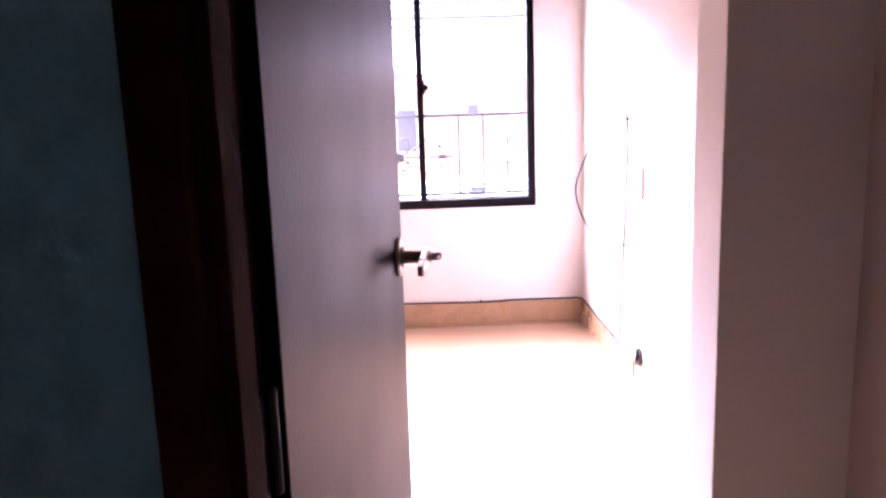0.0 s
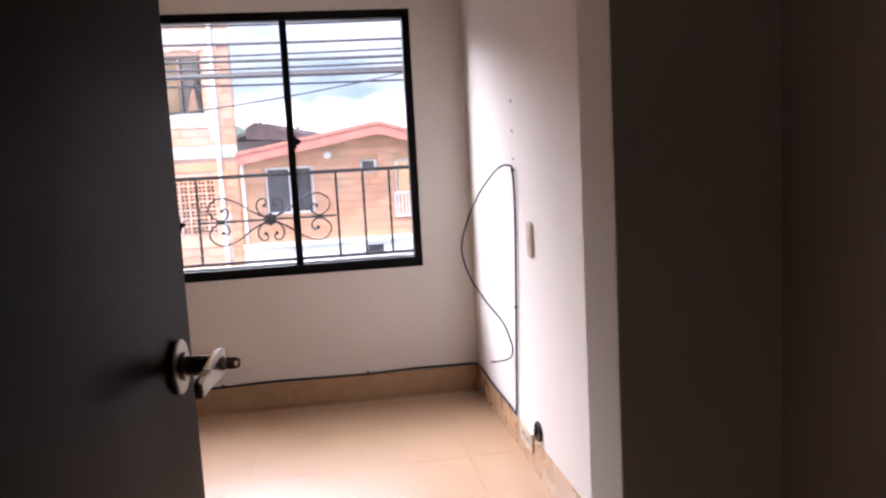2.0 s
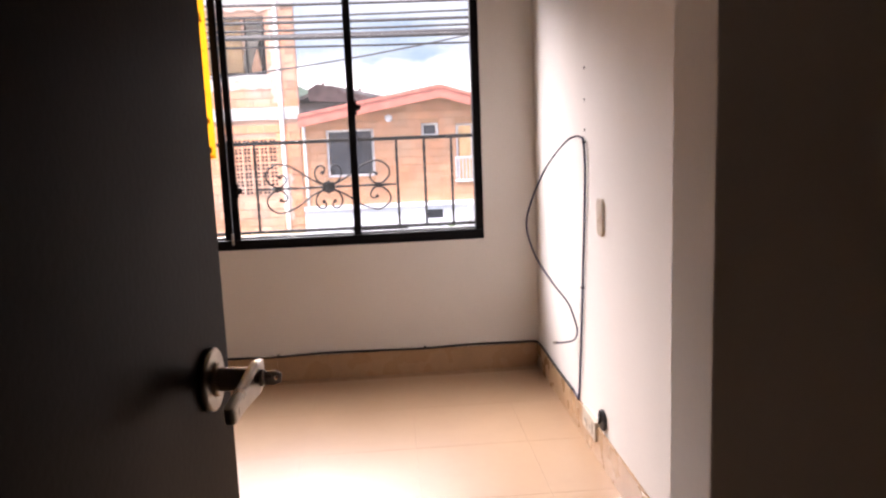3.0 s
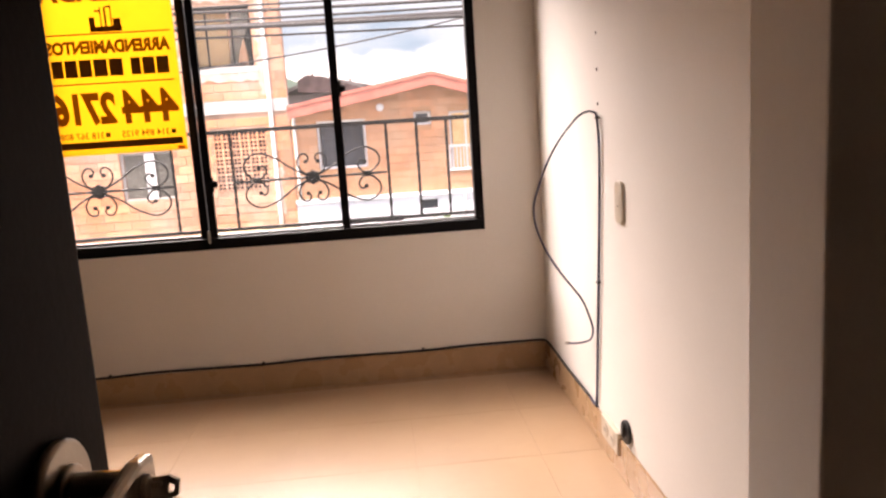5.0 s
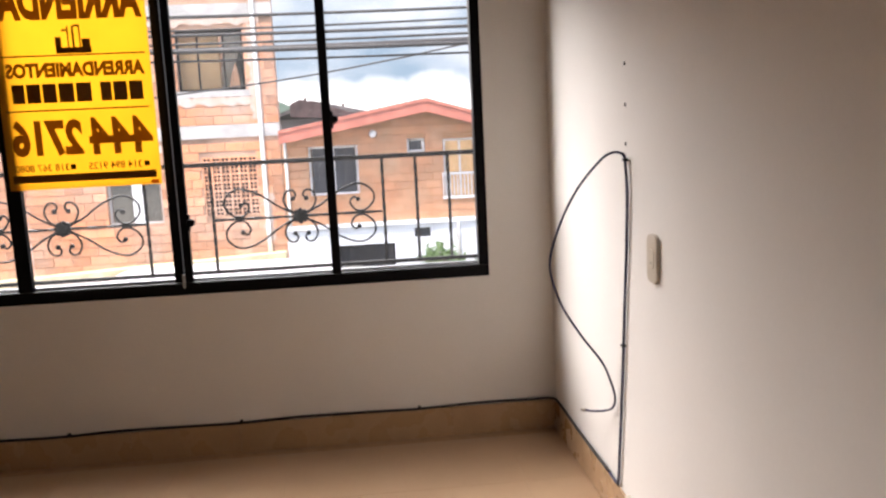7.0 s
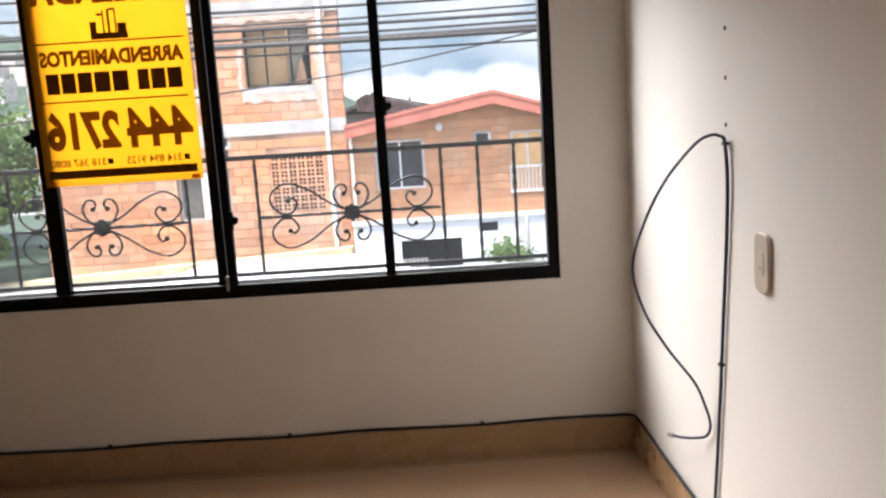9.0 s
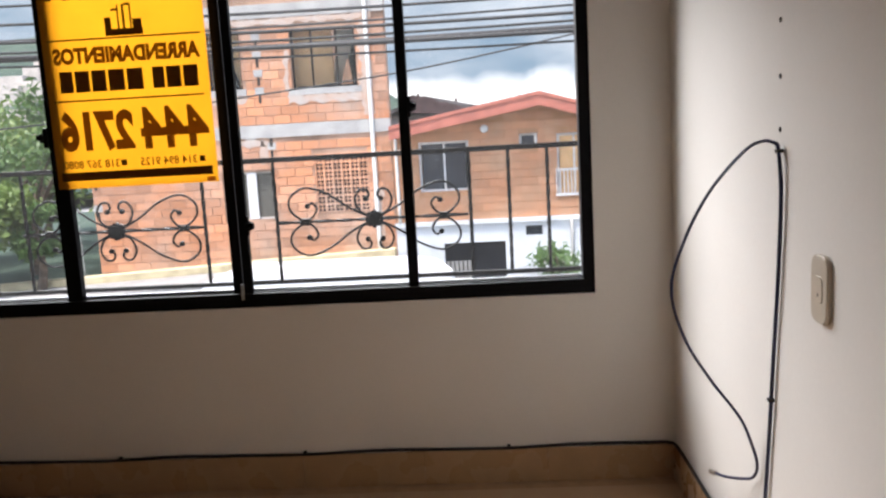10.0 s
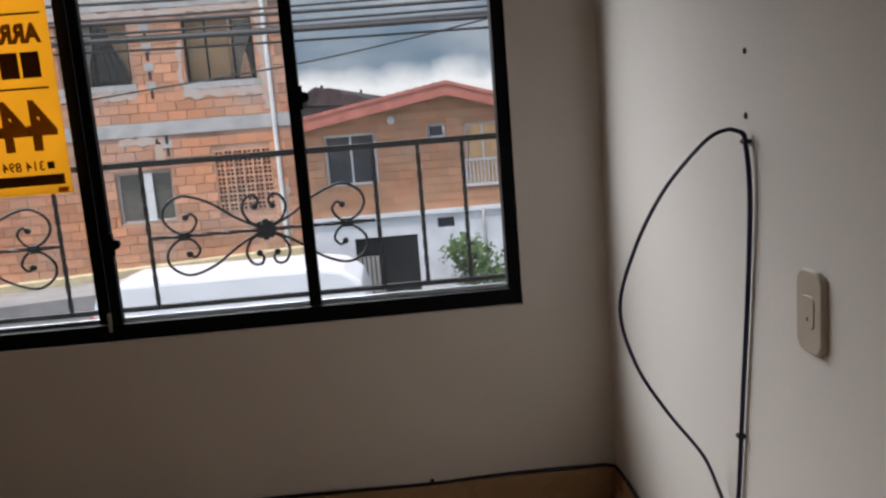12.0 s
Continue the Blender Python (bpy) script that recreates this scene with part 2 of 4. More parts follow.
M_WINFR = node_mat("white_window_frame", (0.68, 0.68, 0.68), 0.5, 0.06, 8, 0.05, 80)
M_CURTAIN = node_mat("pale_curtain", (0.78, 0.72, 0.62), 0.9, 0.12, 5, 0.2, 60)
M_ROOMIN = node_mat("tan_room_wall", (0.80, 0.50, 0.25), 0.9, 0.1, 3, 0.1, 40)
M_PIPE = node_mat("white_pvc_pipe", (0.75, 0.75, 0.72), 0.5, 0.08, 5, 0.05, 60)
M_ROAD = node_mat("asphalt", (0.075, 0.073, 0.07), 0.9, 0.2, 0.8, 0.5, 60)
M_PAVE = node_mat("pavement_concrete", (0.30, 0.29, 0.28), 0.9, 0.15, 1.2, 0.3, 50)
M_KERB = node_mat("cream_kerb_paint", (0.62, 0.52, 0.32), 0.85, 0.18, 3, 0.3, 50)
M_VAN = node_mat("white_car_paint", (0.82, 0.83, 0.85), 0.22, 0.03, 2, 0.0, 40)
M_RED = node_mat("red_lamp_plastic", (0.45, 0.03, 0.03), 0.25, 0.1, 10, 0.0, 40)
M_LEAF = sheet_mat("leaf_green", (0.075, 0.15, 0.035), 0.35)
M_LEAF2 = sheet_mat("leaf_light_green", (0.14, 0.21, 0.05), 0.35)
M_BARK = node_mat("bark", (0.14, 0.10, 0.07), 0.9, 0.3, 8, 0.6, 40)
M_HILL = node_mat("hillside_woods", (0.025, 0.050, 0.034), 0.95, 0.35, 0.10, 0.0, 0.6, tint=(0.050, 0.078, 0.055))
M_FARHOUSE = node_mat("far_house_walls", (0.62, 0.55, 0.50), 0.9, 0.15, 0.5, 0.0, 1.0)

# ---- the room ----
H = 2.40
WX0, WX1, WZ0, WZ1 = -2.81, -0.27, 0.688, 2.022
bm = box(-3.10, WX0, 0, 0.15, 0, H)
add_box(bm, WX1, 0.15, 0, 0.15, 0, H)
add_box(bm, WX0, WX1, 0, 0.15, 0, WZ0)
add_box(bm, WX0, WX1, 0, 0.15, WZ1, H)
structure("wall_north", bm, M_WALL, "white painted plaster wall below a wide window", "wall")
structure("wall_east", box(0, 0.15, -2.61, -0.0005, 0, H), M_WALL, "white painted plaster wall with a loose cable", "wall")
structure("wall_pier", box(-0.265, 0.15, -2.79, -2.6105, 0, H, 0.004), M_WALL, "short white wall pier beside the entrance", "wall")
# added wall, hidden behind the door leaf, shades the nook
structure("wall_light_block", box(-1.25, -1.10, -3.8495, -3.0, 0, H), M_BACKWALL, "unseen added wall that keeps light off the entrance nook", "wall")
structure("wall_nook", box(0.05, 0.2, -3.85, -2.7905, 0, H), M_NOOK, "entrance nook wall with its shade put into the colour", "wall")
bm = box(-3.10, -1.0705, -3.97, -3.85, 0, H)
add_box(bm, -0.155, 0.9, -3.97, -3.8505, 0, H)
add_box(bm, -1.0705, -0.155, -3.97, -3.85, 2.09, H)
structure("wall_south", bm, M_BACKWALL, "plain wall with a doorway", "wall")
structure("wall_west", box(-3.25, -3.1005, -3.97, 0.15, 0, H), M_BACKWALL, "unseen plain wall, darkened to hold back bounced light", "wall")
structure("wall_corridor_teal", box(-2.1, -1.0785, -3.985, -3.9705, 0, H), M_TEAL, "dim teal painted corridor wall beside the door", "wall")
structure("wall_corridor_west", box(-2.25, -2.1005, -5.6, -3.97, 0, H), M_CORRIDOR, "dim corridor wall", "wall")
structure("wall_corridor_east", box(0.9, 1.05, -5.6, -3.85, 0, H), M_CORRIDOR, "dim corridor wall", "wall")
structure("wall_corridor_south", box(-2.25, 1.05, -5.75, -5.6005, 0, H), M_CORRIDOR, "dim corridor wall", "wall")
structure("ceiling", box(-3.25, 1.05, -5.75, 0.15, H + 0.001, H + 0.15), M_CEIL, "white plaster ceiling", "ceiling")

floor = structure("floor", box(-3.25, 1.05, -5.75, 0.15, -0.15, -0.0012), M_GROUT, "floor of large polished beige tiles", "floor")


# ---- the window ----
window = structure("window_1", box(WX0, WX1, 0.015, 0.075, WZ0, WZ0 + 0.05, 0.003), M_FRAME, "wide black aluminium sliding window with a poster", "window")
FZ0, FZ1 = WZ0 + 0.05, WZ1 - 0.042


def under(name, bm, material, parent, label=""):
    ob = part(name, bm, material, None, label)
    ob.parent = parent
    return ob


under("window_frame", box(WX0, WX1, 0.015, 0.075, FZ1, WZ1, 0.003), M_FRAME, window)
under("window_frame", box(WX1 - 0.04, WX1, 0.0155, 0.0745, FZ0, FZ1, 0.003), M_FRAME, window)
under("window_frame", box(WX0, WX0 + 0.04, 0.0155, 0.0745, FZ0, FZ1, 0.003), M_FRAME, window)
for x0, x1, y0, y1 in ((-0.930, -0.894, 0.02, 0.05), (-1.530, -1.499, 0.018, 0.043), (-1.578, -1.541, 0.045, 0.07), (-2.192, -2.135, 0.02, 0.05)):
    under("mullion", box(x0, x1, y0, y1, FZ0, FZ1, 0.003), M_FRAME, window)
under("lower_track", box(WX0 + 0.04, WX1 - 0.04, 0.05, 0.068, FZ0, FZ0 + 0.012), M_TRACK, window, "pale bare aluminium track")
for x0, x1, y in ((-0.894, WX1 - 0.04, 0.035), (-1.499, -0.930, 0.031), (-2.135, -1.578, 0.055), (WX0 + 0.04, -2.192, 0.035)):
    pane = under("pane", box(x0, x1, y, y + 0.004, FZ0, FZ1), M_GLASS, window, "clear glass pane")
    pane.visible_shadow = False
for x, z, s in ((-0.890, 1.372, 1), (-2.196, 1.335, -1), (-1.495, 0.985, 1)):
    bm = box(x - 0.006, x + 0.006, 0.004, 0.02, z - 0.035, z + 0.035, 0.003)
    add_disc(bm, (x + s * 0.008, 0.002, z), (0, 1, 0), 0.017, 0.018, 16, 0.003)
    add_box(bm, x, x + s * 0.026, -0.004, 0.006, z - 0.008, z + 0.012, 0.003)
    under("latch", bm, M_FRAME, window)
# pale strip in place of the daylight that shows between the sashes
under("sash_gap_light", box(-1.541, -1.530, 0.012, 0.03, WZ0 + 0.028, FZ0 + 0.035, 0.002), M_TRACK, window, "pale metal strip standing for the light between the sashes")
structure("window_sill_outside", box(WX0 - 0.1, WX1 + 0.1, 0.15, 0.22, WZ0 - 0.05, WZ0 + 0.005, 0.004), M_SLAB, "concrete outer window sill", "sill")

# ---- the iron railing outside the glass ----
RY = 0.115
rail = thing("window_railing", (-1.54, RY, 0.755), "black wrought iron window railing with scroll ornaments", "railing")


def straight(a, b, n):
    a, b = Vector(a), Vector(b)
    return [a.lerp(b, i / n) for i in range(n + 1)]


child("top_rail", box(-2.80, -0.28, RY - 0.008, RY + 0.008, 1.203, 1.222, 0.002), M_IRON, rail)
child("bottom_rail", box(-2.80, -0.28, RY - 0.008, RY + 0.008, 0.752, 0.768, 0.002), M_IRON, rail)
for x in (-0.29, -0.415, -0.555, -0.697, -1.414, -1.547, -1.685, -2.370, -2.512, -2.655, -2.79):
    child("bar", tube(straight((x, RY, 0.768), (x, RY, 1.203), 36), 0.0075, 4, twist=0.35), M_IRON, rail, "twisted square iron bar")


def scroll(cx, cz, pts, r):
    line = smooth_line([(cx + u, RY, cz + v) for u, v in pts], 8)
    return tube(line, r, 6)


SMALL = [(0.012, 0.01), (0.05, 0.03), (0.068, 0.07), (0.052, 0.105), (0.026, 0.108), (0.016, 0.088), (0.028, 0.074)]
LARGE = [(0.02, 0.008), (0.09, 0.045), (0.17, 0.10), (0.25, 0.125), (0.305, 0.095), (0.312, 0.05), (0.275, 0.012), (0.235, 0.012), (0.212, 0.045), (0.228, 0.068), (0.245, 0.058)]
for cx in (-1.052, -2.025):
    cz = 0.979
    child("mid_rail", tube(straight((cx - 0.36, RY, cz), (cx + 0.345, RY, cz), 40), 0.0065, 4, twist=0.35), M_IRON, rail)
    bm = bmesh.new()
    add_disc(bm, (cx, RY - 0.014, cz), (0, 1, 0), 0.024, 0.028, 8, 0.005)
    for k in range(8):
        a = k * math.pi / 4
        add_disc(bm, (cx + 0.024 * math.cos(a), RY - 0.011, cz + 0.024 * math.sin(a)), (0, 1, 0), 0.010, 0.022, 8)
    child("rosette", bm, M_IRON, rail, "cast iron flower boss")
    for su in (-1, 1):
        for sv in (-1, 1):
            child("scroll", scroll(cx, cz, [(su * u, sv * v) for u, v in SMALL], 0.0045), M_IRON, rail)
            child("scroll", scroll(cx, cz, [(su * u, sv * v) for u, v in LARGE], 0.0045), M_IRON, rail)
            for u, v in (SMALL[-1], LARGE[-1]):
                child("scroll_eye", add_disc(bmesh.new(), (cx + su * u, RY - 0.007, cz + sv * v), (0, 1, 0), 0.010, 0.014, 10, 0.003), M_IRON, rail)
        child("collar", box(cx + su * 0.255 - 0.016, cx + su * 0.255 + 0.016, RY - 0.010, RY + 0.010, cz - 0.013, cz + 0.013, 0.003), M_IRON, rail)

# ---- the poster behind the glass, read from the street ----
PX0, PX1, PZ0, PZ1, PY = -2.168, -1.582, 1.150, 1.975, 0.0125
poster = thing("rental_poster", (-1.86, PY, PZ0), "yellow rental poster with brown print, seen from behind", "poster")
bm = bmesh.new()
cols, rows_n = 14, 20
grid = [[bm.verts.new((PX0 + (PX1 - PX0) * i / cols, PY + 0.0008 * math.sin(i * 0.9 + j * 0.35), PZ0 + (PZ1 - PZ0) * j / rows_n)) for i in range(cols + 1)] for j in range(rows_n + 1)]
for j in range(rows_n):
    for i in range(cols):
        bm.faces.new((grid[j][i], grid[j][i + 1], grid[j + 1][i + 1], grid[j + 1][i])).smooth = True
child("sheet", bm, M_YELLOW, poster)
INK_Y = PY - 0.0025


def at_poster(u, v):
    """u from the reader's left in the street, v up from the foot, both 0 to 1."""
    return PX1 + (PX0 - PX1) * u, PZ0 + (PZ1 - PZ0) * v


def print_word(text, u0, u1, v0, v1, bold=0.03):
    data = bpy.data.curves.new("lettering", "FONT")
    data.body, data.offset, data.resolution_u = text, bold, 3
    tmp = new("lettering", data)
    bpy.context.view_layer.update()
    me = bpy.data.meshes.new_from_object(tmp.evaluated_get(bpy.context.evaluated_depsgraph_get()))
    bpy.data.objects.remove(tmp)
    xs, ys = [v.co.x for v in me.vertices], [v.co.y for v in me.vertices]
    a, b, c, d = min(xs), max(xs), min(ys), max(ys)
    for v in me.vertices:
        x, z = at_poster(u0 + (u1 - u0) * (v.co.x - a) / (b - a), v0 + (v1 - v0) * (v.co.y - c) / (d - c))
        v.co = (x, INK_Y, z)
    me.materials.clear()
    me.materials.append(M_INK)
    ob = new("lettering", me)
    ob.parent = poster
    ob.matrix_parent_inverse = Matrix.Translation(poster.location).inverted()


def print_bar(u0, u1, v0, v1, name="printed_bar"):
    (x0, z0), (x1, z1) = at_poster(u0, v0), at_poster(u1, v1)
    child(name, box(min(x0, x1), max(x0, x1), INK_Y - 0.0003, INK_Y + 0.0003, z0, z1), M_INK, poster)


def letter_bars(widths, u0, u1, v0, v1):
    """Plain upright bars, one for each letter of a trade name."""
    total = sum(widths)
    u = u0
    for w in widths:
        step = (u1 - u0) * w / total
        if w > 0.5:
            print_bar(u + step * 0.05, u + step * 0.92, v0, v1)
        u += step


print_word("ARRIENDA", 0.025, 0.952, 0.79, 0.963, 0.055)
print_bar(0.03, 0.962, 0.623, 0.630)
print_bar(0.04, 0.96, 0.369, 0.376)
for u0, u1, v0, v1 in ((0.37, 0.60, 0.634, 0.662), (0.375, 0.43, 0.662, 0.70), (0.435, 0.445, 0.662, 0.765), (0.445, 0.475, 0.755, 0.765), (0.475, 0.49, 0.662, 0.76), (0.51, 0.52, 0.662, 0.76), (0.52, 0.555, 0.735, 0.745), (0.56, 0.60, 0.662, 0.71)):
    print_bar(u0, u1, v0, v1, "logo_block")
print_word("ARRENDAMIENTOS", 0.04, 0.94, 0.525, 0.595, 0.055)
letter_bars([1, 1, 0.8, 0.45, 1.1, 1.1, 1, 1, 0.9], 0.06, 0.92, 0.408, 0.497)
print_word("444", 0.03, 0.45, 0.155, 0.333, 0.035)
print_word("2716", 0.49, 0.95, 0.155, 0.333, 0.05)
print_word("314 894 9125", 0.12, 0.47, 0.085, 0.120, 0.015)
print_word("318 367 8080", 0.60, 0.95, 0.085, 0.120, 0.015)
for u in (0.07, 0.555):
    print_bar(u, u + 0.035, 0.09, 0.115, "phone_mark")
print_bar(0.03, 0.97, 0.033, 0.070)
for u0 in (0.02, 0.93):
    for v0 in (0.004, 0.975):
        (ax, az), (bx, bz) = at_poster(u0, v0), at_poster(u0 + 0.05, v0 + 0.018)
        child("tape", box(min(ax, bx), max(ax, bx), PY - 0.0022, PY - 0.0012, az, bz), M_YELLOW, poster, "small strip of yellow tape")

# ---- skirting, cable, switch and socket ----
skirt = structure("baseboard", box(-3.10, -0.001, -0.004, -0.0005, 0, 0.125), M_GROUT, "beige ceramic tile skirting along the walls", "skirting")
x = -0.012
while x > -3.05:
    x0 = max(x - 0.448, -3.095)
    under("skirting_tile", box(x0, x, -0.011, -0.0042, 0.001, 0.128, 0.001), M_SKIRT, skirt)
    x = x0 - 0.001
under("skirting_backing", box(-0.004, -0.0005, -2.605, -0.012, 0, 0.125), M_GROUT, skirt)
y = -0.012
while y > -2.58:
    y0 = max(y - 0.448, -2.605)
    under("skirting_tile", box(-0.011, -0.0042, y0, y, 0.001, 0.128, 0.001), M_SKIRT, skirt)
    y = y0 - 0.001

cable = thing("loose_cable", (-0.012, -0.9, 0.128), "navy coaxial cable stapled up the wall with a loose looped end", "cable")
riser = [(-0.007, -0.885, 0.145), (-0.007, -0.905, 0.25), (-0.007, -0.945, 0.50), (-0.007, -0.972, 0.705), (-0.007, -1.003, 0.933), (-0.008, -1.018, 1.10), (-0.010, -1.008, 1.19), (-0.013, -1.0, 1.207)]
child("riser", tube(smooth_line([(-0.008, -0.80, 0.137), (-0.008, -0.87, 0.133)] + riser, 8), 0.0046, 8), M_CABLE, cable)
LOOP = [(-0.013, -1.0, 1.207), (-0.035, -0.985, 1.212), (-0.07, -0.964, 1.19), (-0.13, -0.915, 1.102), (-0.18, -0.883, 0.988), (-0.207, -0.862, 0.868), (-0.176, -0.855, 0.746), (-0.110, -0.840, 0.633), (-0.044, -0.855, 0.539), (-0.02, -0.872, 0.472), (-0.010, -0.878, 0.425), (-0.012, -0.855, 0.385), (-0.022, -0.805, 0.358), (-0.045, -0.74, 0.335), (-0.055, -0.69, 0.322)]
child("loop", tube(smooth_line(LOOP, 8), 0.0039, 8), M_CABLE, cable)
child("plug", tube(smooth_line([(-0.055, -0.69, 0.322), (-0.060, -0.655, 0.312)], 4), 0.0065, 10), M_NICKEL, cable, "bright metal aerial plug")
run = [(-0.008, -0.80, 0.137), (-0.009, -0.45, 0.134), (-0.009, -0.08, 0.136), (-0.03, -0.022, 0.138), (-0.10, -0.010, 0.136)]
for i in range(1, 13):
    run.append((-0.10 - 0.25 * i, -0.009, 0.134 + 0.004 * math.sin(i * 2.1)))
child("skirting_run", tube(smooth_line(run, 6), 0.0055, 8), M_BLACK, cable, "black cable along the skirting")
for p in ((-0.60, -0.009, 0.138), (-1.35, -0.009, 0.138), (-2.05, -0.009, 0.138), (-2.7, -0.009, 0.138)):
    child("clip", box(p[0] - 0.006, p[0] + 0.006, -0.017, 0, p[2] - 0.006, p[2] + 0.005, 0.002), M_BLACK, cable)
for yy, zz in ((-0.962, 0.62), (-1.006, 1.19)):
    child("clip", box(-0.015, 0, yy - 0.007, yy + 0.009, zz - 0.004, zz + 0.004, 0.002), M_BLACK, cable)

for zz in (1.465, 1.348, 1.235):
    bm = add_disc(bmesh.new(), (0.001, -0.991, zz), (-1, 0, 0), 0.0055, 0.003, 10)
    tagged(part("wall_plug", bm, M_HOLE), "dark empty screw plug in the white wall", "wall plug", "row of wall plugs")

def rounded_plate(cy, cz, w, h, r, x0, x1, bevel=0.004):
    """A plate with round corners on a wall that faces west."""
    out = []
    for sy, sz, a0 in ((1, 1, 0), (-1, 1, 90), (-1, -1, 180), (1, -1, 270)):
        for k in range(6):
            a = radians(a0 + 18 * k)
            out.append((cy + sy * (w / 2 - r) + r * math.cos(a), cz + sz * (h / 2 - r) + r * math.sin(a)))
    bm = prism(out, "x", x0, x1)
    front = [e for e in bm.edges if all(abs(v.co.x - x0) < 1e-6 for v in e.verts)]
    bmesh.ops.bevel(bm, geom=front, offset=bevel, segments=3, affect="EDGES", profile=0.5)
    return bm


switch = thing("light_switch", (-0.001, -1.221, 0.86), "ivory plastic light switch plate with rounded ends", "light switch")
child("plate", rounded_plate(-1.217, 0.929, 0.076, 0.134, 0.024, -0.0100, -0.0005), M_PLATE, switch)
child("rocker", rounded_plate(-1.217, 0.929, 0.036, 0.052, 0.010, -0.0115, -0.0085, 0.0012), M_PLATE, switch)
child("indicator", box(-0.0121, -0.0110, -1.219, -1.215, 0.915, 0.921), M_BLACK, switch)

socket = thing("wall_socket", (-0.012, -1.08, 0.07), "cream double socket plate set into the top of the skirting", "socket")
child("plate", box(-0.020, -0.0005, -1.175, -0.985, 0.068, 0.146, 0.004), M_PLATE, socket)
for yy in (-1.12, -1.04):
    child("insert", add_disc(bmesh.new(), (-0.0195, yy, 0.107), (-1, 0, 0), 0.026, 0.003, 20, 0.001), M_PLATE, socket)
    for dy in (-0.008, 0.008):
        child("slot", box(-0.0232, -0.0220, yy + dy - 0.002, yy + dy + 0.002, 0.100, 0.114), M_BLACK, socket)
outlet = thing("cable_outlet", (-0.001, -1.235, 0.15), "round black open cable outlet in the wall", "cable outlet")
ring = child("ring", add_disc(bmesh.new(), (-0.0005, -1.235, 0.178), (-1, 0, 0), 0.040, 0.012, 24, 0.004), M_BLACK, outlet)
child("cap", add_disc(bmesh.new(), (-0.012, -1.228, 0.186), (-1, 0.2, 0.1), 0.026, 0.008, 20, 0.003), M_HOLE, outlet)

# ---- the open door ----
HX, HY, EX, EY = -1.025, -3.852, -0.951, -3.042
leaf_len = math.hypot(EX - HX, EY - HY)
turn = math.atan2(EY - HY, EX - HX)
door = thing("door_1", (HX, HY, 0.008), "dark veneered flush door standing wide open", "door")
door["kind"] = "structure"
door.rotation_euler = (0, 0, turn)


def on_door(name, bm, material, parent=door, label=""):
    ob = part(name, bm, material, None, label)
    ob.parent = parent
    return ob


on_door("leaf", box(0, leaf_len, 0, 0.038, 0, 2.03, 0.002), M_DOOR)
hx, hz = leaf_len - 0.073, 1.016
handle = on_door("handle", add_disc(bmesh.new(), (hx, 0, hz), (0, -1, 0), 0.034, 0.008, 32, 0.003), M_NICKEL, door, "satin nickel lever handle")
bm = add_disc(bmesh.new(), (hx, -0.008, hz), (0, -1, 0), 0.018, 0.005, 24, 0.002)
add_disc(bm, (hx, -0.012, hz), (0, -1, 0), 0.0125, 0.044, 24, 0.002)
on_door("stem", bm, M_NICKEL, handle)
bm = prism([(hx + 0.020, hz + 0.016), (hx + 0.022, hz - 0.012), (hx, hz - 0.017), (hx - 0.06, hz - 0.013), (hx - 0.100, hz - 0.014), (hx - 0.103, hz + 0.004), (hx - 0.06, hz + 0.010), (hx, hz + 0.018)], "y", -0.056, -0.045, 0.004)
on_door("lever", bm, M_NICKEL, handle)
bm = add_disc(bmesh.new(), (hx, -0.056, hz), (0, -1, 0), 0.009, 0.004, 16, 0.001)
add_box(bm, hx - 0.001, hx + 0.001, -0.067, -0.059, hz - 0.004, hz + 0.004)
OUTER = [(-0.084, 0.006), (-0.098, 0.007), (-0.108, 0.004), (-0.108, -0.004), (-0.098, -0.007), (-0.084, -0.006)]
INNER = [(-0.0985, 0.0015), (-0.100, 0.0025), (-0.104, 0.0015), (-0.104, -0.0015), (-0.100, -0.0025), (-0.0985, -0.0015)]
for k in range(6):
    pts = [(hx + 0.0022 * sx + 0.5 * v, -0.0605 + 0.72 * (u + 0.084), hz + v) for q in (k, (k + 1) % 6) for u, v in (INNER[q], OUTER[q]) for sx in (-0.5, 0.5)]
    v = [bm.verts.new(p) for p in pts]
    for q in ((0, 1, 3, 2), (4, 6, 7, 5), (0, 4, 5, 1), (2, 3, 7, 6), (1, 5, 7, 3), (0, 2, 6, 4)):
        bm.faces.new([v[i] for i in q])
on_door("key", bm, M_KEY, handle, "small key left in the lock")
handle_in = on_door("handle", add_disc(bmesh.new(), (hx, 0.038, hz), (0, 1, 0), 0.034, 0.009, 32, 0.003), M_NICKEL)
on_door("lever", box(hx - 0.115, hx + 0.02, 0.07, 0.084, hz - 0.014, hz + 0.014, 0.004), M_NICKEL, handle_in)
on_door("stem", add_disc(bmesh.new(), (hx, 0.047, hz), (0, 1, 0), 0.017, 0.026, 24), M_NICKEL, handle_in)

jamb = structure("door_frame", box(-1.070, -1.040, -3.969, -3.845, 0, 2.05, 0.003), M_DOOREDGE, "dark brown wooden door frame", "door frame")
under("jamb", box(-0.195, -0.155, -3.975, -3.845, 0, 2.05, 0.003), M_DOOREDGE, jamb)
under("head", box(-1.070, -0.155, -3.975, -3.845, 2.0505, 2.09, 0.003), M_DOOREDGE, jamb)
under("stop", box(-1.0395, -1.030, -3.969, -3.915, 0, 2.05, 0.002), M_DOOREDGE, jamb)
under("architrave", box(-1.078, -1.045, -3.994, -3.9695, 0, 2.12, 0.004), M_DOOREDGE, jamb)
under("architrave", box(-0.19, -0.118, -3.992, -3.9755, 0, 2.12, 0.004), M_DOOREDGE, jamb)
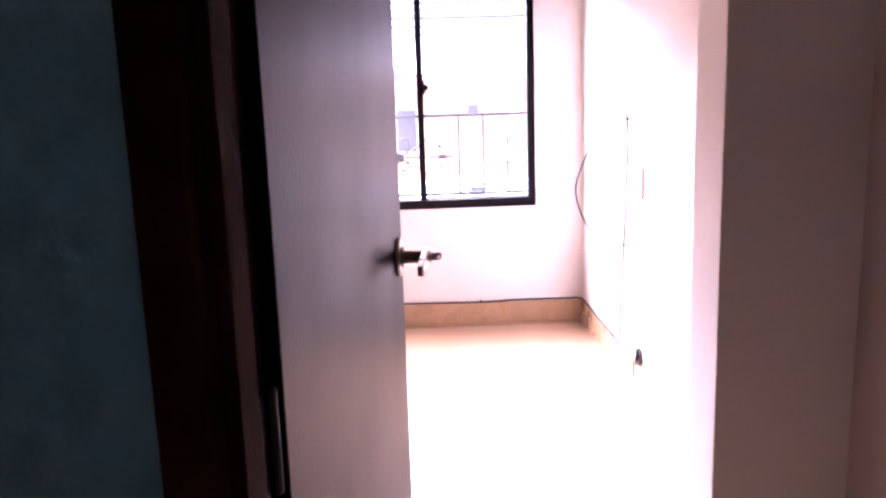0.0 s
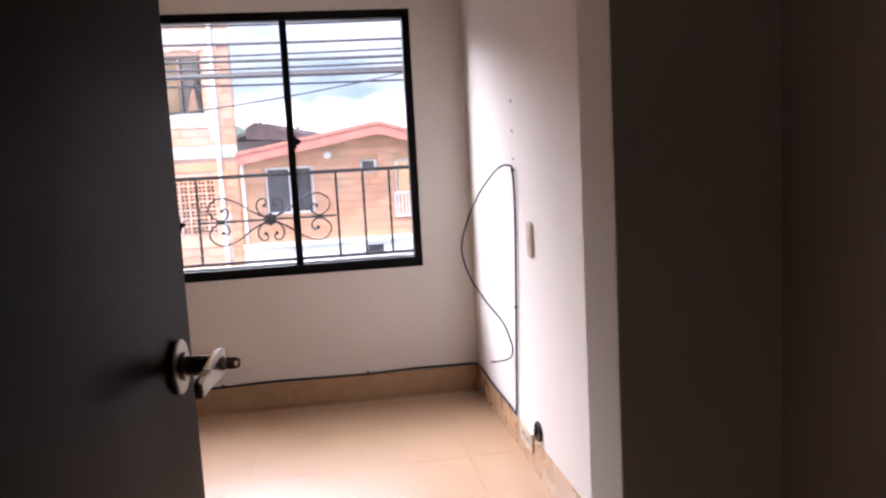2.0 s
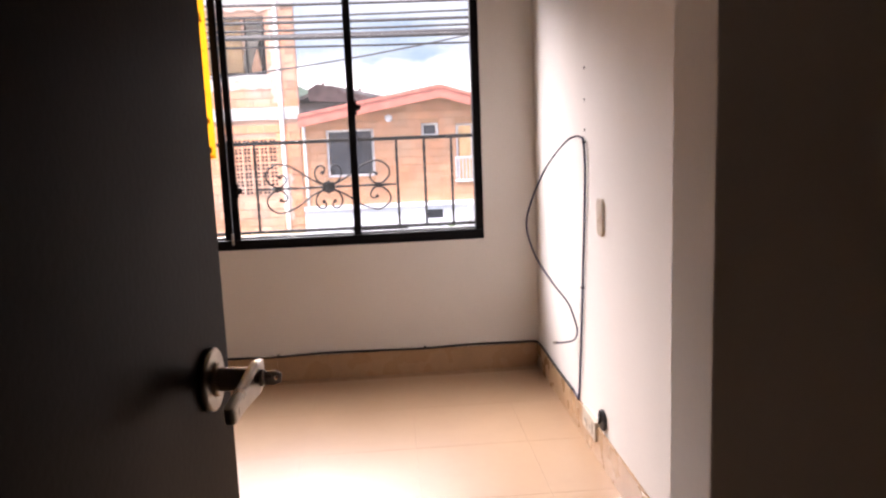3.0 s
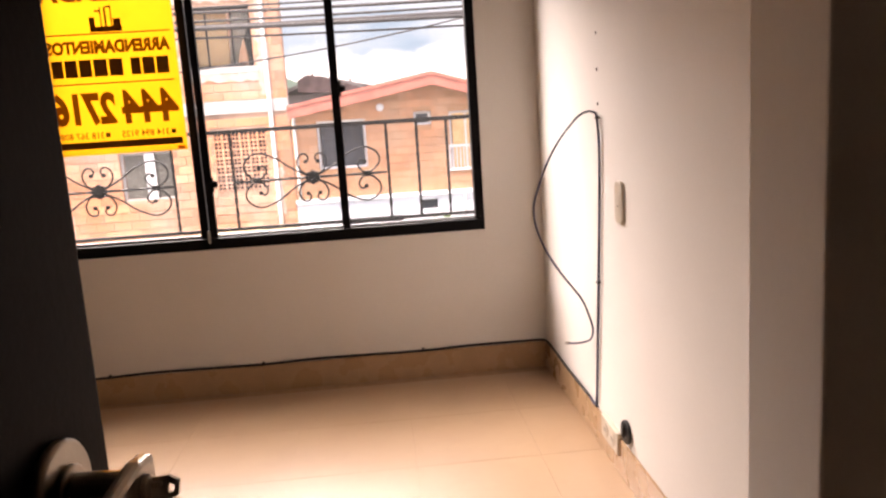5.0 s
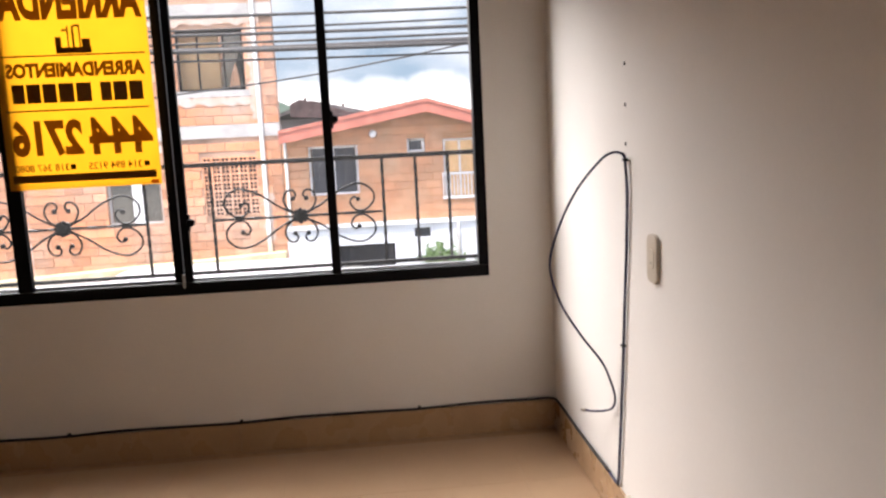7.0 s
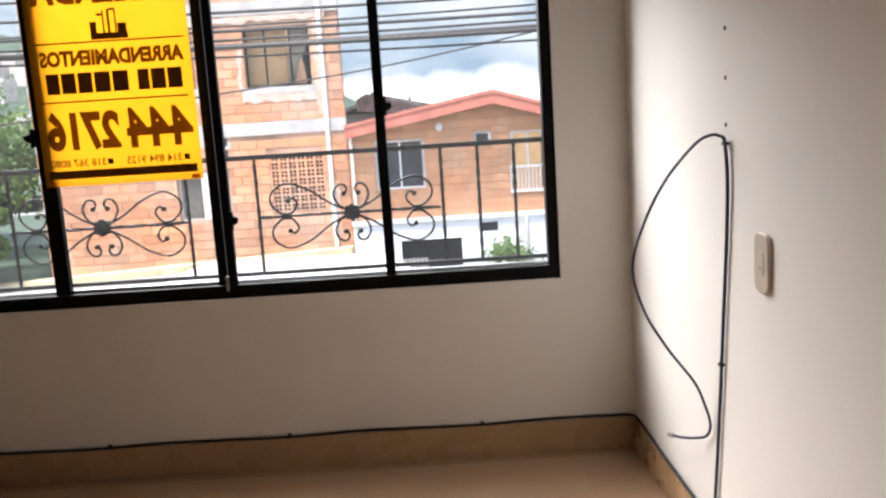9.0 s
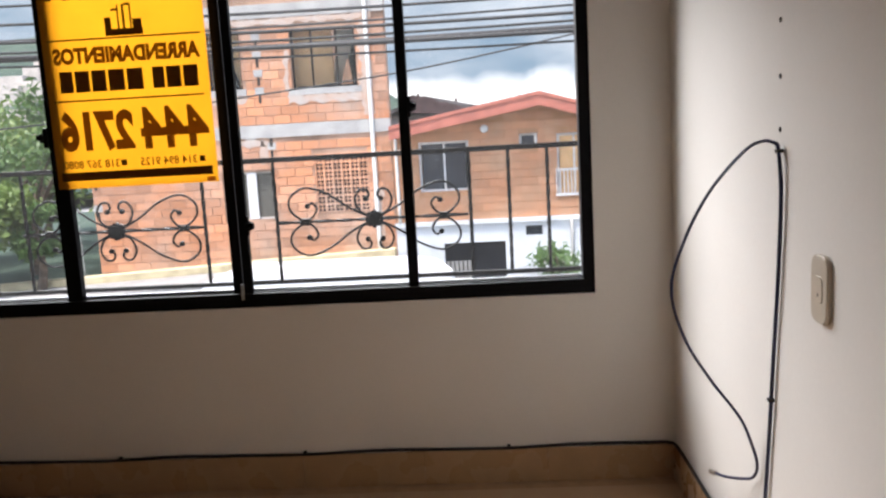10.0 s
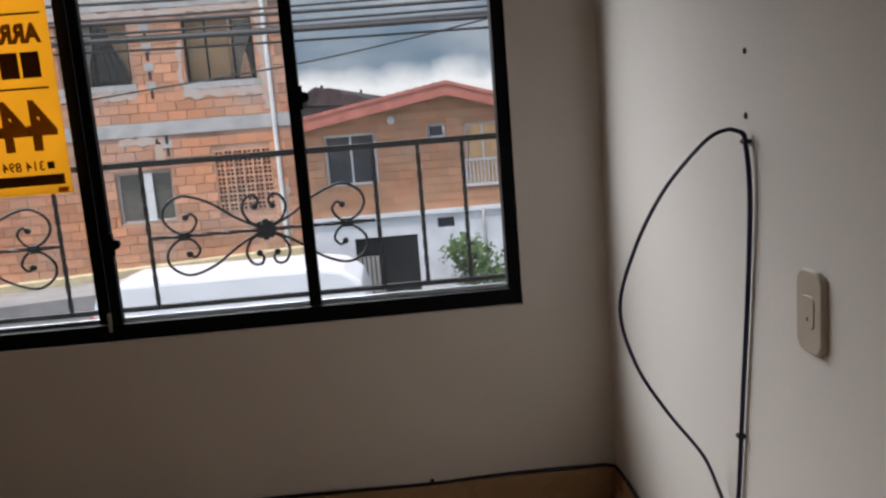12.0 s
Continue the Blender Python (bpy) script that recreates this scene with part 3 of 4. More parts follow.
for zz in (0.25, 0.98, 1.80):
    bm = add_disc(bmesh.new(), (-1.033, -3.866, zz), (0, 0, 1), 0.006, 0.09, 12, 0.002)
    add_box(bm, -1.0398, -1.037, -3.90, -3.866, zz, zz + 0.09)
    under("hinge", bm, M_BLACK, jamb, "dark steel hinge")

# ---- outside: ground, street and buildings ----
GZ = -2.9
structure("lower_storey", box(-3.25, 1.05, -5.75, 0.15, GZ, -0.1505), M_WHITEW, "plain rendered storey below the room", "wall")
structure("ground", box(-900, 900, -900, 1500, GZ - 0.5, GZ - 0.02), M_PAVE, "grey ground reaching the horizon", "ground")
structure("road", box(-60, 60, 4.5, 12.4, GZ - 0.019, GZ), M_ROAD, "grey asphalt street", "road")
BX0, BX1, BY = -9.75, -2.715, 15.0


def ramp_top(x):
    return -1.62 + 0.045 * (x + 9.75)


bm = prism([(-30, GZ - 0.01), (-2.75, GZ - 0.01), (-2.75, ramp_top(-2.75)), (-30, ramp_top(-30))], "y", 12.9, 15.02)
structure("pavement", bm, M_PAVE, "raised sloping grey concrete pavement", "pavement")
bm = prism([(-30, ramp_top(-30) + 0.002), (-2.75, ramp_top(-2.75) + 0.002), (-2.75, ramp_top(-2.75) + 0.16), (-30, ramp_top(-30) + 0.16)], "y", 14.6, 14.98)
structure("kerb", bm, M_KERB, "cream painted step at the foot of the brick wall", "kerb")

BRICKS = []


def course_cells(x0, x1, z0, z1, w, h, holes, joint):
    """Running-bond cells between x0 and x1 that stay clear of the holes."""
    cells = []
    row = 0
    z = z0
    while z < z1 - 0.03:
        ztop = min(z + h, z1)
        x = x0 - (row % 2) * w * 0.5
        while x < x1 - 0.02:
            spans = [(max(x, x0), min(x + w, x1))]
            for hx0, hx1, hz0, hz1 in holes:
                if ztop > hz0 + 0.01 and z < hz1 - 0.01:
                    cut = []
                    for s0, s1 in spans:
                        if s1 <= hx0 or s0 >= hx1:
                            cut.append((s0, s1))
                        else:
                            cut += [q for q in ((s0, hx0), (hx1, s1)) if q[1] - q[0] > 0.03]
                    spans = cut
            cells += [(s0 + joint / 2, s1 - joint / 2, z + joint / 2, ztop - joint / 2) for s0, s1 in spans if s1 - s0 > 0.05]
            x += w
        z += h
        row += 1
    return cells


def brick_face(owner, cells, y, material, near, name="brick"):
    """Bricks proud of their mortar: those inside near as parts, the rest joined."""
    rng = random.Random(7)
    meshes = {}
    rest = bmesh.new()
    count = 0
    for x0, x1, z0, z1 in cells:
        cx, cz, w, h = (x0 + x1) / 2, (z0 + z1) / 2, x1 - x0, z1 - z0
        d = rng.uniform(0.0, 0.010)
        if near[0] < cx < near[1] and near[2] < cz < near[3] and count < 300:
            key = (round(w, 2), round(h, 2))
            if key not in meshes:
                me = bpy.data.meshes.new(name)
                b = box(-w / 2, w / 2, -0.014, 0.03, -h / 2, h / 2)
                bmesh.ops.bevel(b, geom=[e for e in b.edges if all(v.co.y < 0 for v in e.verts)], offset=0.006, segments=1, affect="EDGES")
                b.to_mesh(me)
                b.free()
                me.materials.append(material)
                meshes[key] = me
            BRICKS.append((name, meshes[key], owner, (cx, y - d, cz)))
            count += 1
        else:
            add_box(rest, x0, x1, y - 0.012 - d, y + 0.03, z0, z1)
    ob = under("brickwork", rest, material, owner)
    tagged(ob, kind="stuff")


def wall_with_holes(x0, x1, y0, y1, z0, z1, holes):
    """A solid wall pierced by holes, built of upright and level strips."""
    bm = bmesh.new()
    xs = sorted({x0, x1, *[v for h in holes for v in h[:2]]})
    for a, b in zip(xs, xs[1:]):
        zs = [(z0, z1)]
        for hx0, hx1, hz0, hz1 in holes:
            if a < hx1 - 1e-6 and b > hx0 + 1e-6:
                zs = [q for s0, s1 in zs for q in ((s0, min(s1, hz0)), (max(s0, hz1), s1)) if q[1] - q[0] > 1e-6]
        for s0, s1 in zs:
            add_box(bm, a, b, y0, y1, s0, s1)
    return bm


def framed_window(owner, x0, x1, z0, z1, y, frame_mat, posts, deep=0.14, pane=None):
    """Recessed window: frame, posts and panes in the opening."""
    t = 0.05
    bm = box(x0, x1, y + deep - 0.04, y + deep, z0, z0 + t)
    add_box(bm, x0, x1, y + deep - 0.04, y + deep, z1 - t, z1)
    add_box(bm, x0, x0 + t, y + deep - 0.04, y + deep, z0 + t, z1 - t)
    add_box(bm, x1 - t, x1, y + deep - 0.04, y + deep, z0 + t, z1 - t)
    win = under("window", bm, frame_mat, owner)
    edges = [x0 + t, *posts, x1 - t]
    for p in posts:
        under("window_post", box(p - 0.02, p + 0.02, y + deep - 0.035, y + deep - 0.005, z0 + t, z1 - t), frame_mat, win)
    for a, b in zip(edges, edges[1:]):
        under("pane", box(a + 0.02, b - 0.02, y + deep - 0.02, y + deep - 0.012, z0 + t, z1 - t), pane or M_FARGLASS, win)
    return win


def curtain(x0, x1, x0b, x1b, z0, z1, y, folds=9):
    """A hanging cloth with folds, gathered from its top edge to its foot."""
    bm = bmesh.new()
    rows_c = []
    for j in range(9):
        t = j / 8
        s = t * t * (3 - 2 * t)
        a, b = x0 + (x0b - x0) * s, x1 + (x1b - x1) * s
        rows_c.append([bm.verts.new((a + (b - a) * i / (folds * 4), y + 0.03 * math.sin(i * math.pi / 2), z1 + (z0 - z1) * t)) for i in range(folds * 4 + 1)])
    for r0, r1 in zip(rows_c, rows_c[1:]):
        for i in range(len(r0) - 1):
            bm.faces.new((r0[i], r0[i + 1], r1[i + 1], r1[i])).smooth = True
    bmesh.ops.solidify(bm, geom=list(bm.faces), thickness=0.006)
    return bm


# brick apartment house across the street
apartment = thing("apartment_building", (-6.3, 15.2, -1.7), "unplastered clay block apartment building with concrete floor bands", "building")
apartment.location = (0, 0, 0)
HOLES = [(-4.86, -3.39, 2.54, 3.86), (-7.47, -6.00, 2.60, 3.90), (-6.65, -5.45, -0.36, 0.74), (-4.50, -3.29, -0.27, 1.06)]
bm = wall_with_holes(BX0, BX1, BY, BY + 0.25, -1.75, 7.2, HOLES)
body = under("wall", bm, M_MORTAR, apartment)
under("side_wall", box(BX0, BX0 + 0.25, BY + 0.2505, BY + 9, -2.9, 7.2), M_MORTAR, apartment)
# assumed footprint: slants inwards to the back so this side stays hidden
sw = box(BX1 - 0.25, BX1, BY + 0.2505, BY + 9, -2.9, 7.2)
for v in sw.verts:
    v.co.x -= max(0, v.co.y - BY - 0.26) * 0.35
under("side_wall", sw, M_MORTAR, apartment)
under("back_wall", box(BX0 + 0.25, BX1 - 3.25, BY + 8.75, BY + 9, -2.9, 7.2), M_MORTAR, apartment)
under("roof", box(BX0 - 0.1, BX1 + 0.05, BY - 0.1, BY + 1.0, 7.201, 7.4), M_SLAB, apartment)
under("floor_slab", box(BX0 + 0.26, BX1 - 1.4, BY + 0.26, BY + 3.0, 1.5, 1.75), M_ROOMIN, apartment)
under("room_wall", box(BX0 + 0.26, BX1 - 1.3, BY + 0.55, BY + 0.65, 1.76, 4.1), M_ROOMIN, apartment)
for z0, z1 in ((1.49, 1.78), (4.12, 4.42)):
    under("floor_band", box(BX0 - 0.01, BX1 + 0.01, BY - 0.035, BY - 0.0005, z0, z1), M_SLAB, apartment, "grey concrete floor band")
for x0, x1, z in ((-4.95, -3.30, 2.54), (-7.55, -5.92, 2.60)):
    under("window_sill", box(x0, x1, BY - 0.03, BY + 0.1, z - 0.14, z - 0.001), M_SLAB, apartment)
framed_window(apartment, -4.86, -3.39, 2.54, 3.86, BY, M_FRAME, (-4.40, -3.84))
framed_window(apartment, -7.47, -6.00, 2.60, 3.90, BY, M_FRAME, (-6.75,))
framed_window(apartment, -6.65, -5.45, -0.36, 0.74, BY, M_SLAB, (-6.05,), pane=M_GREYPANE)
under("shutter", box(-6.10, -5.88, BY + 0.02, BY + 0.06, -0.34, 0.72), M_WINFR, apartment, "white open shutter")
under("curtain", curtain(-3.85, -3.42, -3.95, -3.78, 2.60, 3.80, BY + 0.25), M_CURTAIN, apartment)
under("curtain", curtain(-7.42, -6.75, -7.42, -7.0, 2.66, 3.84, BY + 0.25), M_CURTAIN, apartment)
under("dark_curtain", curtain(-3.70, -3.40, -3.55, -3.40, 2.60, 3.80, BY + 0.32, 4), M_WINDARK, apartment)
under("dark_curtain", curtain(-6.9, -6.5, -6.95, -6.15, 2.66, 3.84, BY + 0.32, 5), M_WINDARK, apartment)
# pierced clay vent blocks over a dark sheet that paints the shade inside
vent = under("vent_shade_sheet", box(-4.50, -3.29, BY + 0.10, BY + 0.16, -0.27, 1.06), M_WINDARK, apartment)
nx, nz = 6, 7
for i in range(nx):
    for j in range(nz):
        x0, z0 = -4.50 + i * 1.21 / nx, -0.27 + j * 1.33 / nz
        x1, z1 = x0 + 1.21 / nx, z0 + 1.33 / nz
        bm = bmesh.new()
        t = 0.022
        add_box(bm, x0, x1, BY - 0.01, BY + 0.09, z0, z0 + t), add_box(bm, x0, x1, BY - 0.01, BY + 0.09, z1 - t, z1)
        add_box(bm, x0, x0 + t, BY - 0.01, BY + 0.09, z0 + t, z1 - t), add_box(bm, x1 - t, x1, BY - 0.01, BY + 0.09, z0 + t, z1 - t)
        cx, cz = (x0 + x1) / 2, (z0 + z1) / 2
        add_box(bm, cx - 0.012, cx + 0.012, BY - 0.005, BY + 0.085, z0 + t, z1 - t)
        add_box(bm, x0 + t, cx - 0.012, BY - 0.005, BY + 0.085, cz - 0.012, cz + 0.012)
        add_box(bm, cx + 0.012, x1 - t, BY - 0.005, BY + 0.085, cz - 0.012, cz + 0.012)
        under("vent_block", bm, M_BLOCK, vent)
for x, zs in ((-5.62, (3.55, 3.15, 2.75, 2.36)), (-5.45, (1.38, 1.12)), (-9.65, (2.6, 2.1, 1.3, 0.6, -0.1))):
    for z in zs:
        # solid dark patch, colour for the shade in a block's open cavity
        under("cavity_shade_patch", box(x - 0.03, x + 0.03, BY - 0.028, BY - 0.001, z - 0.09, z + 0.09), M_HOLE, apartment, "dark patch painting the shade of an open block cavity")
        under("column_patch", box(x - 0.10, x + 0.10, BY - 0.026, BY - 0.0005, z + 0.10, z + 0.26), M_SLAB, apartment)
pipe_line = [Vector((-3.12, BY - 0.08, -1.3 + 0.5 * k)) for k in range(18)]
under("downpipe", tube(pipe_line, 0.05, 10), M_PIPE, apartment, "white plastic downpipe")


def plaster_patch(x0, x1, z0, z1, seed, rough=0.05):
    """A smear of cement render with an uneven outline."""
    rng = random.Random(seed)
    out = []
    nxp, nzp = max(3, int((x1 - x0) / 0.12)), max(2, int((z1 - z0) / 0.12))
    out += [(x0 + (x1 - x0) * k / nxp, z0 + rng.uniform(-rough, rough)) for k in range(nxp)]
    out += [(x1 + rng.uniform(-rough, rough), z0 + (z1 - z0) * k / nzp) for k in range(nzp)]
    out += [(x1 - (x1 - x0) * k / nxp, z1 + rng.uniform(-rough, rough)) for k in range(nxp)]
    out += [(x0 + rng.uniform(-rough, rough), z1 - (z1 - z0) * k / nzp) for k in range(nzp)]
    under("cement_patch", prism(out, "y", BY - 0.028, BY - 0.0005), M_CEMENT, apartment, "rough smear of grey cement")


for k, q in enumerate(((-4.98, -3.32, 2.22, 2.40), (-3.30, -3.06, 1.9, 4.0), (-7.55, -5.92, 2.30, 2.46), (-8.2, -3.0, 3.97, 4.12), (-5.72, -5.50, 0.9, 1.45), (-5.02, -4.90, 2.5, 3.4), (-6.5, -5.6, 1.30, 1.46), (-3.2, -2.98, -0.9, 0.2))):
    plaster_patch(*q, 40 + k)
BANDS = [(BX0 - 1, BX1 + 1, 1.49, 1.78), (BX0 - 1, BX1 + 1, 4.12, 4.42), (-4.95, -3.30, 2.40, 2.55), (-7.55, -5.92, 2.46, 2.61)]
APT_CELLS = course_cells(BX0, BX1, -1.42, 6.2, 0.40, 0.20, HOLES + BANDS, 0.018)

# orange house with a gable roof
house = thing("gable_house", (0, 0, 0), "orange brick house with red gable edge over a whitewashed ground floor", "house")
OX0, OX1, OY = -2.70, 3.90, 15.0


def gable(x):
    return 2.02 - abs(x - 0.6) * (0.175 if x < 0.6 else 0.30)


OH = [(-2.12, -0.99, 0.07, 1.19), (0.15, 0.56, 0.96, 1.27), (0.98, 1.75, -0.16, 1.23)]
under("wall", wall_with_holes(OX0, OX1, OY, OY + 0.22, -0.62, 1.28, OH), M_ORMORT, house)
bm = prism([(OX0, 1.2805), (OX1, 1.2805), (OX1, gable(OX1)), (0.6, gable(0.6)), (OX0, gable(OX0))], "y", OY, OY + 0.22)
under("gable_wall", bm, M_ORMORT, house)
OL = [(-1.65, -0.25, -2.9, -1.12), (0.22, 0.60, -1.02, -0.80)]
under("ground_floor_wall", wall_with_holes(OX0 - 0.02, OX1 + 0.02, OY - 0.04, OY + 0.22, -2.9, -0.6205, OL), M_WHITEW, house, "whitewashed lower wall")
under("ledge", box(OX0 - 0.03, OX1 + 0.03, OY - 0.10, OY - 0.0405, -0.70, -0.6), M_WHITEW, house)
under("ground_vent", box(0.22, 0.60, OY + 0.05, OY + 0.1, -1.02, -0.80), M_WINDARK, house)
# dark sheet behind the gate, the garage's inner shade as colour
under("garage_shade_sheet", box(-1.65, -0.25, OY + 0.21, OY + 0.26, -2.9, -1.12), M_WINDARK, house)
gate = under("garage_gate", box(-1.65, -0.25, OY + 0.02, OY + 0.05, -1.18, -1.12), M_IRON, house, "dark iron garage gate")
for k in range(15):
    x = -1.63 + k * 0.0975
    under("gate_bar", box(x - 0.012, x + 0.012, OY + 0.025, OY + 0.045, -2.9, -1.18), M_IRON, gate)
under("gate_panel", box(-1.62, -1.05, OY + 0.06, OY + 0.08, -2.9, -1.55), M_SLAB, gate)
under("side_wall", box(OX0, OX0 + 0.2, OY + 0.2205, OY + 8, -2.9, 1.4), M_ORMORT, house)
under("side_wall", box(OX1 - 0.2, OX1, OY + 0.2205, OY + 8, -2.9, 0.95), M_ORMORT, house)
under("back_wall", box(OX0 + 0.2, OX1 - 0.2, OY + 7.8, OY + 8, -2.9, 1.0), M_ORMORT, house)
for xa, xb in ((-2.705, 0.6), (0.6, 4.2)):
    za, zb = gable(xa), gable(xb)
    under("roof", prism([(xa, za + 0.02), (xb, zb + 0.02), (xb, zb + 0.10), (xa, za + 0.10)], "y", OY - 0.45, OY + 8.2), M_ROOF, house)
    under("fascia", prism([(xa, za - 0.16), (xb, zb - 0.16), (xb, zb + 0.06), (xa, za + 0.06)], "y", OY - 0.52, OY - 0.4505), M_FASCIA, house, "red painted gable board")
    under("roof_edge_tiles", prism([(xa, za + 0.065), (xb, zb + 0.065), (xb, zb + 0.14), (xa, za + 0.14)], "y", OY - 0.54, OY - 0.20), M_FASCIA, house)
for k in range(16):
    x = -2.62 + k * 0.2
    under("roof_rib", tube([(x, OY + 0.02, gable(x) + 0.13), (x, OY + 8.1, gable(x) + 0.13)], 0.05, 6), M_ROOF, house)
framed_window(house, -2.12, -0.99, 0.07, 1.19, OY, M_WINFR, (-1.55,), pane=M_WINDARK)
framed_window(house, 0.15, 0.56, 0.96, 1.27, OY, M_WINFR, (), pane=M_WINDARK)
framed_window(house, 0.98, 1.75, -0.16, 1.23, OY, M_WINFR, (1.37,), pane=M_ROOMIN)
balc = under("balustrade", box(0.93, 1.80, OY - 0.06, OY - 0.02, 0.40, 0.45), M_WINFR, house, "white metal balustrade")
under("bottom_rail", box(0.93, 1.80, OY - 0.06, OY - 0.02, -0.16, -0.11), M_WINFR, balc)
for k in range(11):
    x = 0.95 + k * 0.083
    under("baluster", box(x - 0.012, x + 0.012, OY - 0.05, OY - 0.03, -0.11, 0.40), M_WINFR, balc)
under("lamp", add_disc(bmesh.new(), (-0.62, OY - 0.14, 1.42), (0, 1, 0), 0.09, 0.12, 12, 0.03), M_WINFR, house, "white round wall lamp")
under("drainpipe", tube([Vector((-2.62, OY - 0.09, -0.6 + 0.4 * k)) for k in range(6)], 0.035, 8), M_PIPE, house)
under("drainpipe", tube([Vector((1.25, OY - 0.10, -2.9 + 0.45 * k)) for k in range(6)], 0.035, 8), M_SLAB, house)
ORANGE_CELLS = [c for c in course_cells(OX0, OX1, -0.60, 1.9, 0.36, 0.18, OH, 0.009) if c[3] < min(gable(c[0]), gable(c[1])) - 0.10]

# darker roof further back, above the ridge
back_roof = thing("far_roof", (0, 0, 0), "dark broken roof behind the orange house", "house")
under("wall", box(-3.6, 0.6, 22.2, 27.0, -2.9, 2.05), M_WHITEW, back_roof)
under("roof", prism([(-3.9, 1.95), (-2.4, 2.45), (-0.4, 2.0), (0.8, 1.75), (0.8, 1.85), (-0.4, 2.12), (-2.4, 2.58), (-3.9, 2.05)], "y", 21.6, 27.4), M_ROOF, back_roof)
rr = random.Random(5)
jag = [(-3.05, 2.1), (-1.1, 1.95)] + [(-1.1 - 0.13 * k, 2.12 + 0.042 * k + rr.uniform(-0.03, 0.03)) for k in range(12)] + [(-2.75, 2.62), (-3.05, 2.46)]
under("roof_sheet", prism(jag, "y", 21.4, 23.5), M_DARKROOF, back_roof)
under("roof_post", box(-2.7, -2.62, 22.6, 22.7, 2.3, 2.72), M_DARKROOF, back_roof)
under("roof_post", box(-1.5, -1.42, 22.6, 22.7, 2.1, 2.5), M_DARKROOF, back_roof)

# white van parked by the far kerb
van = thing("parked_van", (0, 0, 0), "white van parked along the street", "van")
VY0, VY1 = 10.6, 12.3
prof = [(-5.80, -2.45), (-5.85, -1.55), (-5.72, -1.06), (-5.4, -0.95), (-2.1, -0.95), (-1.65, -1.03), (-1.36, -1.25), (-1.24, -1.65), (-1.22, -2.2), (-1.25, -2.55), (-5.75, -2.6)]
under("body", prism(prof, "y", VY0, VY1, 0.07), M_VAN, van)
for x0, x1 in ((-3.2, -2.45),):
    under("side_window", box(x0 + 0.1, x1, VY0 - 0.006, VY0 + 0.02, -1.95, -1.72, 0.004), M_WINDARK, van)
under("tail_light", box(-1.40, -1.25, VY0 - 0.008, VY0 + 0.06, -1.72, -1.50, 0.01), M_RED, van)
under("tail_light", box(-5.87, -5.73, VY0 - 0.008, VY0 + 0.06, -1.75, -1.45, 0.01), M_RED, van)
under("headlight", box(-1.42, -1.24, VY0 - 0.006, VY0 + 0.2, -2.15, -1.98, 0.01), M_TRACK, van)
for k in range(4):
    under("roof_rib", box(-4.9 + 0.55 * k, -4.84 + 0.55 * k, VY0 + 0.2, VY1 - 0.2, -0.956, -0.942, 0.004), M_VAN, van)
for x in (-4.95, -2.15):
    for yy in (VY0 - 0.02, VY1 - 0.20):
        tyre = under("wheel", add_disc(bmesh.new(), (x, yy, -2.57), (0, 1, 0), 0.33, 0.22, 24, 0.03), M_BLACK, van)
        under("rim", add_disc(bmesh.new(), (x, yy - 0.006, -2.57), (0, 1, 0), 0.19, 0.02, 16), M_TRACK, tyre)

# overhead cables
poles_x = (-26.0, 26.0)
WIRES = [(3.42, 8.6, 0.014, 0.0), (3.08, 8.2, 0.016, 0.02), (2.92, 8.3, 0.012, -0.03), (2.80, 8.0, 0.018, 0.03), (2.70, 8.1, 0.014, 0.0), (2.60, 8.0, 0.030, 0.0), (2.57, 7.9, 0.024, 0.05), (2.46, 8.1, 0.012, 0.06), (3.75, 8.4, 0.012, 0.0), (4.1, 8.4, 0.012, 0.0)]
for z, yy, r, tilt in WIRES:
    pts = [(x, yy, z + 0.0022 * (x + 2) ** 2 - tilt * (x + 2) / 6) for x in np.linspace(-26, 26, 40)]
    tagged(part("overhead_cable", tube(pts, r * 1.3, 6), M_BLACK), "black overhead cable hanging across the street", "cable", "street cables")
pts = smooth_line([(-26.0, 8.6, 0.9), (-9.0, 9.5, 1.75), (-4.0, 9.8, 2.12), (0.0, 10.0, 2.62), (8.0, 9.0, 4.0), (26.0, 8.6, 6.6)], 6)
tagged(part("overhead_cable", tube(pts, 0.014, 6), M_BLACK), "thin black service cable running slantwise", "cable", "street cables")
for px in poles_x:
    pole = thing("utility_pole", (px, 8.3, GZ), "round grey concrete utility pole", "pole")
    child("shaft", tube([(px, 8.3, GZ + k) for k in range(11)], 0.16, 12, taper=lambda t: 1 - 0.35 * t), M_SLAB, pole)
    child("crossarm", box(px - 0.06, px + 0.06, 7.6, 9.1, 3.6, 3.72), M_SLAB, pole)


# ---- plants ----
def leaf_cloud(bm, centre, radius, count, size, rng, flat=0.8):
    for _ in range(count):
        d = Vector((rng.gauss(0, 1), rng.gauss(0, 1), rng.gauss(0, 1) * flat)).normalized() * radius * rng.uniform(0.35, 1.05)
        p = Vector(centre) + d
        q = Euler((rng.uniform(-1, 1), rng.uniform(-1, 1), rng.uniform(0, 6.28))).to_matrix()
        s = size * rng.uniform(0.6, 1.3)
        bm.faces.new([bm.verts.new(p + q @ Vector(v) * s) for v in ((-0.5, 0, 0), (0, -0.22, 0.05), (0.55, 0, -0.05), (0, 0.22, 0.05))])


